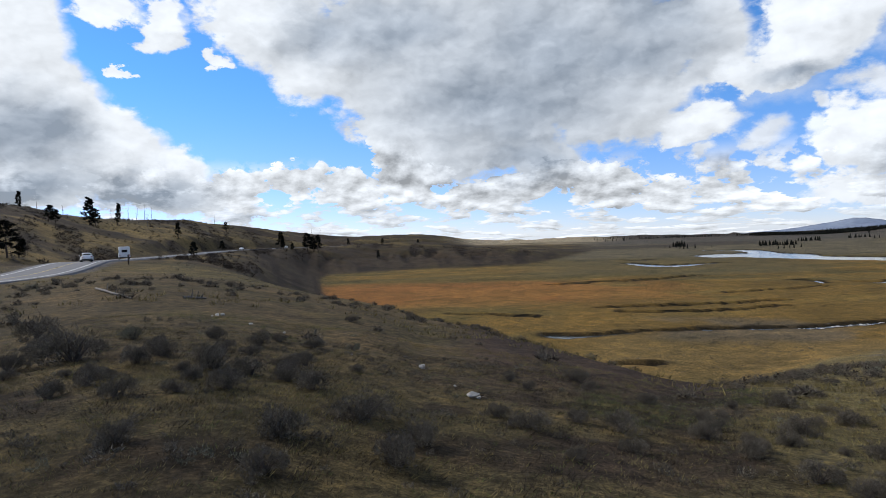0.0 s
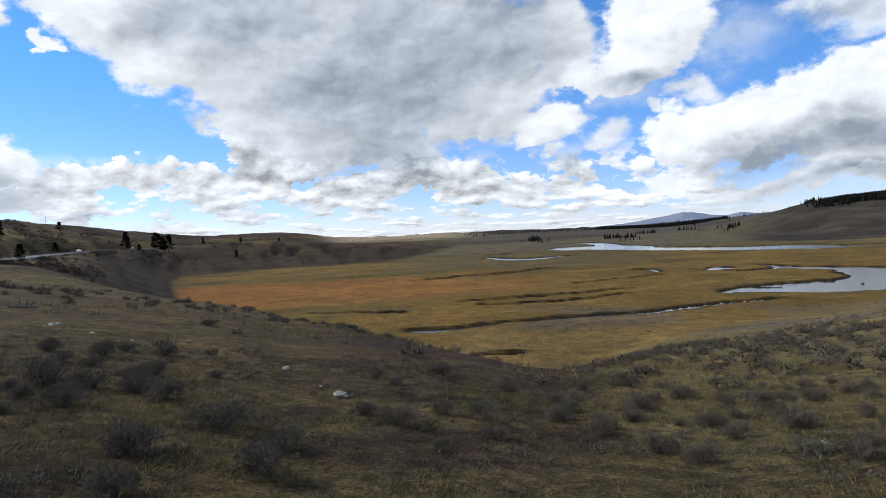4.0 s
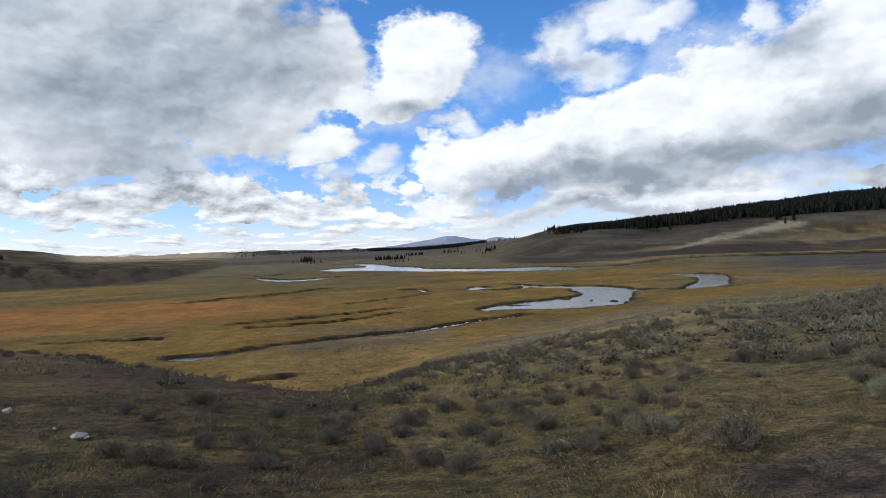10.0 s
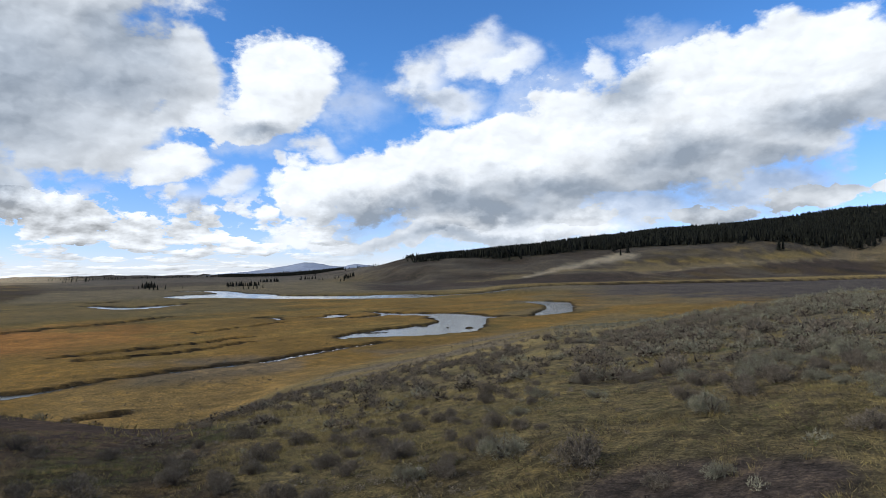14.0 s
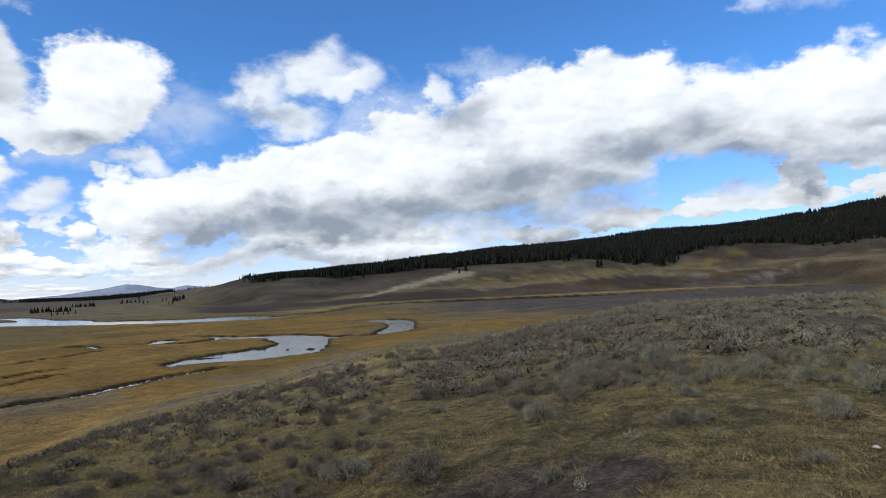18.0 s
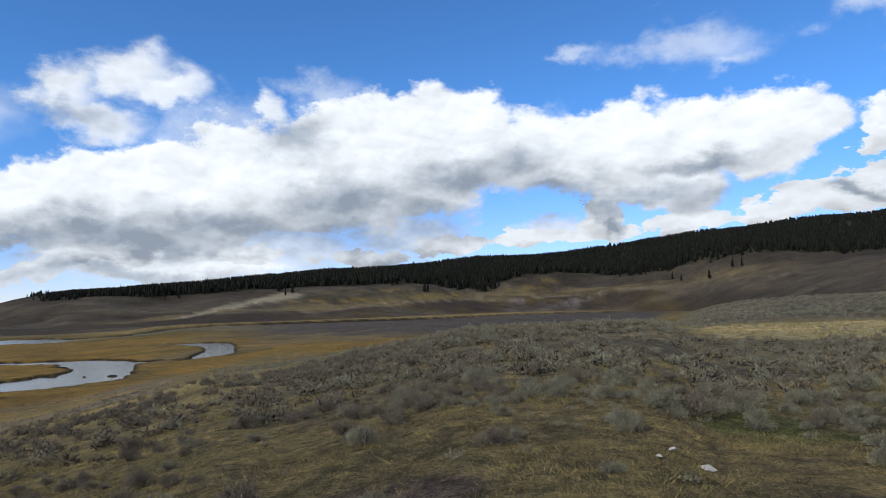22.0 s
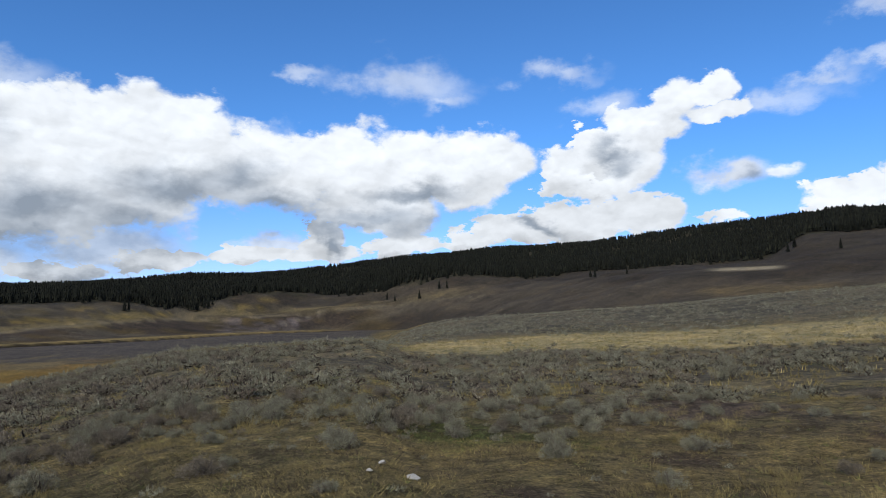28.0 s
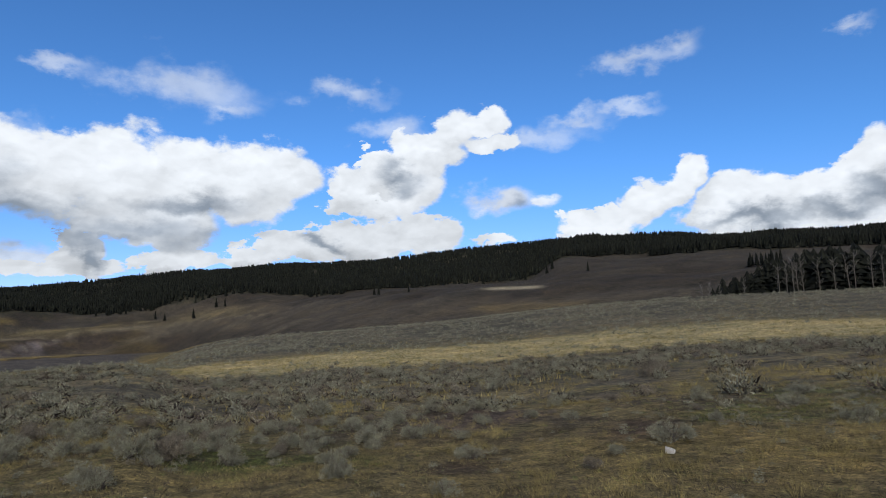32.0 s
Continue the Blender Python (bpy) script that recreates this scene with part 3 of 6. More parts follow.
def noise_value(t, scale, detail=4.0, rough=0.6, space="Object", warp=0.0):
    co = t.nodes.new("ShaderNodeTexCoord")
    n = node(t, "ShaderNodeTexNoise", Scale=scale, Detail=detail, Roughness=rough, Distortion=warp)
    t.links.new(co.outputs[space], n.inputs["Vector"])
    return n.outputs["Fac"]


def ramp(t, value, stops):
    n = t.nodes.new("ShaderNodeValToRGB")
    e = n.color_ramp.elements
    while len(e) < len(stops):
        e.new(0.5)
    for k, (pos, c) in enumerate(stops):
        e[k].position, e[k].color = pos, (*c, 1)
    t.links.new(value, n.inputs["Fac"])
    return n.outputs["Color"]


def mixed(t, a, b, fac, mode="MIX"):
    n = node(t, "ShaderNodeMix", data_type="RGBA", blend_type=mode)
    for sock, v in ((n.inputs[0], fac), (n.inputs[6], a), (n.inputs[7], b)):
        if isinstance(v, (int, float)):
            sock.default_value = v
        elif isinstance(v, tuple):
            sock.default_value = (*v, 1)
        else:
            t.links.new(v, sock)
    return n.outputs[2]


def bump(t, b, height, strength=0.5, distance=0.05):
    n = node(t, "ShaderNodeBump", Strength=strength, Distance=distance)
    t.links.new(height, n.inputs["Height"])
    t.links.new(n.outputs[0], b.inputs["Normal"])


def grained(name, dark, light, scale, rough=0.9, spec=0.2, relief=0.4, depth=0.02, metal=0.0, fine=6.0, own=0.0):
    """A surface between two colours at two scales of grain; own: how much single pieces differ."""
    m, t, b = material(name, rough, metal, spec)
    big, small = noise_value(t, scale), noise_value(t, scale * fine, 5.0, 0.7)
    c = mixed(t, ramp(t, big, [(0.3, dark), (0.7, light)]), ramp(t, small, [(0.3, tuple(v * 0.6 for v in dark)), (0.75, light)]), 0.45)
    if own:
        info = t.nodes.new("ShaderNodeObjectInfo")
        c = mixed(t, c, ramp(t, info.outputs["Random"], [(0, (1 - own,) * 3), (1, (1 + own,) * 3)]), 1.0, "MULTIPLY")
    t.links.new(c, b.inputs["Base Color"])
    if relief:
        bump(t, b, small, relief, depth)
    return m


def stuff_material(name, stops, rough=0.9, spec=0.1, spot=1.3):
    """For many joined leaves or tufts: each island its own tone."""
    m, t, b = material(name, rough, 0, spec)
    g = t.nodes.new("ShaderNodeNewGeometry")
    c = ramp(t, g.outputs["Random Per Island"], stops)
    c = mixed(t, c, ramp(t, noise_value(t, spot, 4.0), [(0.32, (0.55, 0.55, 0.55)), (0.5, (1, 1, 1)), (0.68, (1.4, 1.38, 1.32))]), 1.0, "MULTIPLY")
    t.links.new(c, b.inputs["Base Color"])
    return m


def land_material():
    m, t, b = material("land", 0.95, 0, 0.05)
    att = node(t, "ShaderNodeAttribute", attribute_name="cover_and_light")
    grain = noise_value(t, 22.0, 5.0, 0.8)
    tuft = noise_value(t, 3.2, 8.0, 0.78)
    patch = noise_value(t, 0.35, 8.0, 0.72, warp=0.6)
    broad = noise_value(t, 0.045, 8.0, 0.68, warp=0.5)
    c = mixed(t, att.outputs["Color"], ramp(t, grain, [(0.36, (0.35, 0.35, 0.35)), (0.5, (0.95, 0.95, 0.95)), (0.65, (1.9, 1.85, 1.7))]), 0.85, "MULTIPLY")
    c = mixed(t, c, ramp(t, tuft, [(0.37, (0.36, 0.37, 0.36)), (0.5, (0.95, 0.95, 0.92)), (0.64, (1.9, 1.78, 1.5))]), 0.9, "MULTIPLY")
    c = mixed(t, c, ramp(t, patch, [(0.33, (0.5, 0.54, 0.5)), (0.5, (1, 1, 1)), (0.68, (1.5, 1.4, 1.15))]), 0.85, "MULTIPLY")
    c = mixed(t, c, ramp(t, broad, [(0.32, (0.55, 0.57, 0.57)), (0.5, (1, 1, 1)), (0.68, (1.45, 1.35, 1.2))]), 0.8, "MULTIPLY")
    t.links.new(c, b.inputs["Base Color"])
    mix = node(t, "ShaderNodeMath", operation="ADD")
    t.links.new(grain, mix.inputs[0])
    t.links.new(tuft, mix.inputs[1])
    bump(t, b, mix.outputs[0], 0.7, 0.06)
    return m


LAND = land_material()


def water_material():
    m, t, b = material("still_water", 0.12, 0, 0.5)
    b.inputs["Base Color"].default_value = (0.035, 0.04, 0.04, 1)
    b.inputs["IOR"].default_value = 1.33
    co = t.nodes.new("ShaderNodeTexCoord")
    n = node(t, "ShaderNodeTexNoise", Scale=1.6, Detail=4.0, Roughness=0.6)
    t.links.new(co.outputs["Object"], n.inputs["Vector"])
    bump(t, b, n.outputs["Fac"], 0.6, 0.05)
    return m


WATER = water_material()


# ---- mesh helpers ----
def mesh_of(name, verts, faces, mat, smooth_faces=False):
    me = bpy.data.meshes.new(name)
    me.from_pydata([tuple(v) for v in verts] if not isinstance(verts, np.ndarray) else verts.tolist(), [],
                   faces if not isinstance(faces, np.ndarray) else faces.tolist())
    if mat:
        me.materials.append(mat)
    if smooth_faces:
        me.polygons.foreach_set("use_smooth", [True] * len(me.polygons))
    me.update()
    return me


def part(name, bm, mat, parent, label=""):
    """One bmesh as one mesh object under a thing or a part (or on its own)."""
    me = bpy.data.meshes.new(name)
    bm.to_mesh(me)
    bm.free()
    me.materials.append(mat)
    ob = new(name, me)
    ob.parent = parent
    return tagged(ob, label)


def thing(name, label, category, m=None, group="", kind=""):
    ob = new(name)
    ob.empty_display_size = 0.2
    if m is not None:
        ob.matrix_basis = m
    return tagged(ob, label, category, group, kind)


# trodden soil: bearing, distance, size
BARE_PATCHES = [(65.5, 5.9, 0.85), (70.5, 5.9, 0.85), (121, 14.0, 1.7)]


# ---- the ground, one sheet to the horizon ----
def cover_and_light(x, y, z, r, az, wg, dg, rd):
    """The colour of grass, sage, sedge and soil where they grow, with sun patches and cloud shade put in."""
    def c(*v):
        return np.array(v)
    out = np.zeros(x.shape + (3,))
    n1, n2, n3 = fbm(x / 3.5, y / 3.5, 11, 4), fbm(x / 16, y / 16, 13, 4), fbm(x / 70, y / 70, 17, 4)

    def lay(col, w):
        w = np.clip(w, 0, 1)[..., None]
        out[:] = out * (1 - w) + np.asarray(col) * w

    def band(v, a, b, soft):
        return smooth(a - soft, a + soft, v) * (1 - smooth(b - soft, b + soft, v))
    floor = 1 - smooth(0.4, 1.5, np.abs(z - (WATER_Z + 0.5)))
    lay(c(0.17, 0.135, 0.06), np.ones(r.shape))                                   # dry grass
    lay(c(0.23, 0.17, 0.07), smooth(-0.1, 0.4, n2))
    near = 1 - smooth(45, 90, r)
    lay(c(0.21, 0.163, 0.080), near * smooth(-0.5, 0.1, n2 + 0.4 * n1))
    lay(c(0.255, 0.202, 0.090), near * smooth(38, 70, az + 14 * n2) * (0.75 + 0.25 * n1))
    lay(c(0.125, 0.145, 0.040), near * smooth(0.05, 0.35, n1 + 0.5 * n2) * 0.85)      # green regrowth
    lay(c(0.10, 0.07, 0.055), near * smooth(0.15, 0.5, fbm(x / 2.5, y / 2.5, 23, 3)) * 0.8)  # bare soil
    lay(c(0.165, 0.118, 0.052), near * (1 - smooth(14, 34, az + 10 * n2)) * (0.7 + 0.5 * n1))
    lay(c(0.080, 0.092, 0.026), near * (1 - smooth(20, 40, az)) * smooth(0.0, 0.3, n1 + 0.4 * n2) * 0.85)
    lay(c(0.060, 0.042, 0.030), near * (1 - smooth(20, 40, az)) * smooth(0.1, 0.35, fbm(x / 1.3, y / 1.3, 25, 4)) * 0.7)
    # near ground scaled darker at both ends of the bearings
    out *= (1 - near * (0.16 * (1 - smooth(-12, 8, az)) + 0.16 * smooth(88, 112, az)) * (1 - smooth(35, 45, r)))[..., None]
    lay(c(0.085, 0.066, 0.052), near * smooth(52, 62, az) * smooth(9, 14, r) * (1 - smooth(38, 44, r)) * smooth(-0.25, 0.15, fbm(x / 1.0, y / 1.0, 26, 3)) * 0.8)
    # brown shoulder that falls away to the valley
    lay(c(0.19, 0.137, 0.068), band(az + 6 * n2, -40, 4, 3) * band(r, 12, 75, 4) * 0.7)
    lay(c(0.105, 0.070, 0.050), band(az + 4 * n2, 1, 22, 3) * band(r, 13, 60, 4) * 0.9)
    # long golden slope down to the marsh
    lay(c(0.28, 0.21, 0.085), band(az + 5 * n2, 24, 66, 3) * band(r + 14 * n2, 34, 230, 10) * 0.8)
    lay(c(0.21, 0.175, 0.12), band(az, 22, 70, 3) * band(r, 60, 170, 10) * smooth(-0.05, 0.25, n2) * 0.8)
    lay(c(0.31, 0.245, 0.105), band(az + 4 * n2, 26, 62, 3) * band(r + 2 * n1, 8, 60, 2) * (0.62 + 0.5 * n1))
    lay(c(0.12, 0.135, 0.048), band(az, 24, 80, 4) * band(r, 3, 14, 2) * smooth(0.1, 0.35, n1 + 0.3 * n2) * 0.75)
    # marsh
    lay(c(0.265, 0.165, 0.043), floor * band(r, 90, 420, 20))
    lay(c(0.195, 0.140, 0.042), floor * smooth(0.0, 0.3, n3 + 0.4 * n2) * band(r, 90, 520, 30))
    lay(c(0.30, 0.20, 0.055), floor * smooth(0.05, 0.35, fbm(x / 60, y / 12, 19, 4)) * band(r, 110, 420, 30) * 0.85)
    lay(c(0.15, 0.12, 0.045), floor * smooth(0.15, 0.4, fbm(x / 45 + 9, y / 8, 43, 4)) * band(r, 200, 520, 30) * 0.8)
    ox, oy = x - bearing(-3, 225).x, y - bearing(-3, 225).y
    lay(c(0.37, 0.165, 0.045), floor * (1 - smooth(0.5, 1.2, np.hypot(ox / 82, oy / 62) + 0.35 * n2 + 0.25 * n3)))
    lay(c(0.38, 0.19, 0.05), floor * band(az + 8 * n2, -4, 22, 4) * band(r + 20 * n2, 185, 235, 12) * 0.7)
    lay(c(0.31, 0.205, 0.07), floor * band(az + 5 * n2, 12, 36, 4) * band(r + 12 * n2, 88, 124, 8) * 0.85)
    lay(c(0.21, 0.175, 0.12), floor * band(az, 18, 44, 3) * band(r + 10 * n2, 122, 150, 5) * smooth(-0.2, 0.2, n2) * 0.6)
    lay(c(0.17, 0.14, 0.065), floor * band(az, 8, 30, 4) * band(r + 40 * n3, 300, 430, 20) * 0.7)
    # sage flat
    lay(c(0.115, 0.098, 0.078), floor * band(az + 4 * n2, 58, 97, 3) * smooth(300, 380, r + 50 * n2))
    lay(c(0.21, 0.165, 0.08), floor * band(az + 4 * n2, 50, 97, 3) * smooth(0.05, 0.35, fbm(x / 50, y / 22, 61, 4)) * (1 - smooth(380, 470, r)) * 0.8)
    lay(c(0.20, 0.17, 0.105), floor * band(az, 10, 60, 3) * smooth(430, 490, r) * 0.7)
    # far slopes: flat strip, cut face, golden bench line, sun-paled wedge above
    east = smooth(36, 41, az)
    foot, bench, brow = ring(HILL_FOOT, az)[0], ring(BENCH, az)[0], ring(BROW, az)[0]
    river = np.interp(az, [q[0] for q in SIDE_RIVER], [q[1] for q in SIDE_RIVER])
    up = east * smooth(-10, 25, r - foot)
    lay(c(0.105, 0.090, 0.064), up)
    # cloud shade over the eastern slope, put into the grass colour
    lay(c(0.072, 0.060, 0.043), up * smooth(72, 100, az + 6 * n3) * 0.9)
    lay(c(0.060, 0.048, 0.034), up * smooth(-0.05, 0.3, n3 + 0.4 * n2) * 0.8)
    lay(c(0.34, 0.25, 0.095), east * band(r - river, 12, 60, 6) * band(az, 46, 92, 2) * (1 - smooth(-5, 15, r - foot)) * 0.85)
    face = east * smooth(-6, 10, r - foot) * (1 - smooth(-25, 0, r - bench)) * (1 - smooth(92, 99, az))
    lay(c(0.075, 0.058, 0.042), face)
    lay(c(0.13, 0.094, 0.036), face * smooth(-0.05, 0.25, fbm(x / 60, y / 60, 67, 3)) * smooth(60, 66, az) * 0.85)
    lay(c(0.20, 0.165, 0.145), face * band(az, 80.5, 88, 1) * smooth(-0.15, 0.2, n2))
    lay(c(0.25, 0.195, 0.09), east * band(r - bench + 12 * n2, -12, 34, 8) * (1 - smooth(100, 106, az)) * smooth(44, 50, az) * 0.85)
    lay(c(0.27, 0.195, 0.06), up * band(r - bench + 30 * n2, 20, 90, 20) * band(az + 4 * n3, 62, 92, 3) * smooth(0.0, 0.3, fbm(az / 5, (r - bench) / 16, 73, 4)) * 0.55)
    lay(c(0.062, 0.050, 0.036), up * smooth(0.0, 0.3, fbm(az / 7, r / 22, 75, 4)) * 0.6)
    lay(c(0.16, 0.135, 0.09), up * smooth(0.1, 0.4, fbm(az / 6 + 3, r / 30, 76, 4)) * band(az, 44, 112, 4) * 0.6)
    el = np.degrees(np.arctan2(z - EYE, r))
    # dirt track along the bench and up the slope
    track = np.interp(az, [59.5, 64, 66.5, 71.6, 76.7, 81.7, 88.8, 91.6, 96.3, 100.8, 105.8], [-0.96, -1.0, -0.7, -0.26, -0.05, -0.1, 0.43, 0.68, 0.96, 1.49, 1.76])
    lay(c(0.27, 0.22, 0.135), up * band(el - track, -0.07, 0.05, 0.04) * band(az, 62, 105, 2) * (0.75 + 0.5 * n2))
    lay(c(0.27, 0.225, 0.16), up * band(el - np.interp(az, [83.6, 85.5, 88.8], [-1.2, -0.6, 0.1]), -0.05, 0.05, 0.04) * band(az, 84, 89, 0.6) * 0.7)
    lay(c(0.25, 0.185, 0.055), up * band(el - np.interp(az, [61, 69.5, 74, 79.7, 83.6], [0.0, 0.1, 0.2, 0.68, 0.88]), -0.12, 0.12, 0.1) * band(az, 61, 84, 1) * smooth(-0.25, 0.15, n2) * 0.85)
    # sunlit patch painted as a pale wedge of ground
    wedge = np.interp(az, [52.3, 55.6, 61, 63.5], [-1.38, -0.62, 0.42, 0.55])
    lay(c(0.42, 0.36, 0.24), up * (1 - smooth(0.6, 1.15, np.abs(el - wedge + 0.08 * n2) / np.interp(az, [52.3, 55.6, 61, 63.5], [0.06, 0.2, 0.36, 0.2]))) * band(az, 52.3, 62.5, 0.7) * 0.85)
    lay(c(0.46, 0.39, 0.25), up * band(az + 2 * n3, 122.5, 128.5, 1) * band(el, 3.25, 3.5, 0.08) * 0.85)
    lay(c(0.22, 0.155, 0.055), up * band(az + 3 * n3, 123, 133, 2) * band(el, 1.3, 2.0, 0.25) * 0.75)
    lay(c(0.125, 0.103, 0.07), up * band(az, 96, 150, 4) * band(el + 0.5 * n3, 0.2, 2.6, 0.3) * 0.55)
    lay(c(0.05, 0.038, 0.024), band(r - river, 2, 11, 2.0) * band(az, 50, 91, 1.5) * 0.95)
    # left hills
    left = smooth(0.7, 1.7, z - WATER_Z) * smooth(100, 150, r) * (1 - smooth(12, 18, az))
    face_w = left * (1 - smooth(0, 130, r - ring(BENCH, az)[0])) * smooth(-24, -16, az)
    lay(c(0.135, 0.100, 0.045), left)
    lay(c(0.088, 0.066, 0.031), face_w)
    lay(c(0.085, 0.062, 0.038), left * smooth(-0.15, 0.15, n3 + 0.6 * n2) * 0.9)
    bench_r = ring(BENCH, az)[0]
    draw = smooth(-0.05, 0.14, gullies(az, r) + 0.25 * fbm(x / 9, y / 9, 79, 3)) * (1 - smooth(0, 130, r - bench_r))
    lay(c(0.046, 0.033, 0.022), left * draw * band(r, 200, 900, 25) * 0.85)
    lay(c(0.060, 0.045, 0.032), left * smooth(0.1, 0.3, fbm(x / 24, y / 24, 77, 4)) * smooth(30, 120, r - bench_r) * 0.7)
    lay(c(0.24, 0.17, 0.058), left * smooth(0.18, 0.45, fbm(x / 45, y / 45, 29, 3)) * (1 - 0.8 * draw) * (0.8 - 0.45 * face_w))
    lay(c(0.30, 0.21, 0.075), left * (1 - 0.85 * draw) * band(rd, 10, 60, 8) * smooth(-0.2, 0.2, n2) * (1 - smooth(-22, -14, az)) * 0.8)
    # far plateau: the western part coloured pale to look sunlit
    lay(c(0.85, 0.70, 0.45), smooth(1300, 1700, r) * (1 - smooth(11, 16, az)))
    lay(c(0.15, 0.13, 0.095), smooth(750, 1000, r) * smooth(11, 16, az) * (1 - smooth(38, 41, az)))
    far_el = np.degrees(np.arctan2(z - EYE, r))
    lay(c(0.50, 0.40, 0.24), band(az + 2 * n3, 1.5, 15, 2.0) * band(far_el + 0.2 * n3, -0.95, -0.1, 0.12) * smooth(700, 900, r) * 0.9)
    lay(c(0.085, 0.070, 0.052), band(az + 2 * n3, 15, 35, 2.0) * band(far_el + 0.25 * n3, -0.85, 0.3, 0.1) * smooth(600, 800, r) * 0.9)
    lay(c(0.10, 0.08, 0.055), band(az + 3 * n3, 13, 27, 2.0) * band(far_el + 0.3 * n3, -1.55, -1.2, 0.08) * 0.85)
    # second sage hill and its golden strip
    lay(c(0.15, 0.13, 0.085), smooth(93, 98, az) * band(r, 70, 170, 12))
    lay(c(0.52, 0.42, 0.20), smooth(94, 100, az) * band(r + 6 * n2, 42, 68, 4) * 0.85)
    lay(c(0.20, 0.175, 0.11), smooth(55, 62, az) * band(r, 14, 44, 4) * 0.5)
    # trodden bare patches
    for a, d, s in BARE_PATCHES:
        p = bearing(a, d)
        lay(c(0.150, 0.112, 0.078), 1 - smooth(0.6, 1.1, np.hypot((x - p.x), (y - p.y)) / s + 0.5 * n1))
    forest = smooth(41, 44, az) * (r > ring(BROW, az)[0] + 20 * n2)
    lay(c(0.06, 0.055, 0.035), forest * 1.0)
    # wet dark banks and silt under water, dark ditch lines, road shoulder
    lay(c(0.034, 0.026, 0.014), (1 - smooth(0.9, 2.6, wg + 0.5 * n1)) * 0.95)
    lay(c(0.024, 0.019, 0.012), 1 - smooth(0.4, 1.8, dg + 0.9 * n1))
    lay(c(0.19, 0.17, 0.15), 1 - smooth(5.6, 7.6, rd + 0.7 * n1))
    return out * np.array([0.48, 0.50, 0.60])


def build_ground():
    az = np.concatenate([np.arange(-40, 158, 0.32), np.arange(158, 320, 3.0)])
    r = [0.0]
    while r[-1] < 4850:
        d = r[-1]
        r.append(d + max(0.12, d * (0.022 if d < 80 else 0.0115 if d < 620 else 0.018)))
    r = np.array(r[1:])
    A, R = np.meshgrid(np.radians(az), r)
    x, y = R * np.sin(A), R * np.cos(A)
    z = ground_height(x, y)
    n, k = x.shape
    verts = np.stack([x.ravel(), y.ravel(), z.ravel()], 1)
    verts = np.vstack([verts, [[0, 0, float(ground_height(np.array([0.01]), np.array([0.01]))[0])]]])
    i = np.arange(n * k).reshape(n, k)
    j = np.roll(i, -1, axis=1)
    quads = np.stack([i[:-1].ravel(), i[1:].ravel(), j[1:].ravel(), j[:-1].ravel()], 1)[:, ::-1]
    faces = quads.tolist() + [[n * k, int(j[0, c]), int(i[0, c])] for c in range(k)]
    me = mesh_of("ground", verts, faces, LAND, True)
    azd = np.degrees(A)
    col = cover_and_light(x, y, z, R, azd, water_gap(x, y), ditch_gap(x, y), road_gap(x, y)[0])
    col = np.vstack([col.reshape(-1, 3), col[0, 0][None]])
    att = me.color_attributes.new("cover_and_light", "FLOAT_COLOR", "POINT")
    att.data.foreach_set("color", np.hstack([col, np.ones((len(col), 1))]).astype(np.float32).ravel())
    return tagged(new("ground", me), "grassy terrace, marsh floor and rolling dry hills in one sheet", "ground", kind="structure")


ground = build_ground()


def height_at(x, y):
    return float(ground_height(np.array([x]), np.array([y]))[0])


# ---- water ----
def water_sheet(name, az0, az1, r0, r1, label):
    """A level sheet of water; the banks of the marsh cut its edge."""
    bm = bmesh.new()
    rows = [[bm.verts.new(bearing(az0 + (az1 - az0) * i / 40, r0 + (r1 - r0) * k / 8, WATER_Z)) for i in range(41)] for k in range(9)]
    for a, b in zip(rows, rows[1:]):
        for i in range(40):
            bm.faces.new((a[i], a[i + 1], b[i + 1], b[i]))
    bmesh.ops.recalc_face_normals(bm, faces=bm.faces)
    if bm.faces[:][0].normal.z < 0:
        bmesh.ops.reverse_faces(bm, faces=bm.faces)
    return tagged(part(name, bm, WATER, None), label, "water", kind="structure")


water_sheet("water_1", 32.4, 58.5, 170, 335.8, "still grey pond with arms and a hooked bend in the marsh")
water_sheet("water_2", 20.5, 92.0, 336, 850, "wide pale river across the far marsh")
water_sheet("water_3", 8.0, 42.0, 112, 169.8, "small bright spring pool and narrow creek")
water_sheet("water_4", 15.0, 20.45, 330, 445, "long shallow pond on the marsh")
water_sheet("water_5", 28.0, 32.3, 238, 268, "tiny marsh pool")


# ---- the road on the slope to the west ----
ASPHALT = grained("asphalt", (0.075, 0.075, 0.08), (0.15, 0.15, 0.155), 0.6, 0.8, 0.3, 0.3, 0.01, fine=12)
ROAD_PAINT = grained("road_paint", (0.55, 0.55, 0.53), (0.75, 0.75, 0.72), 2.0, 0.6)
YELLOW_PAINT = grained("yellow_road_paint", (0.45, 0.30, 0.05), (0.6, 0.42, 0.08), 2.0, 0.6)


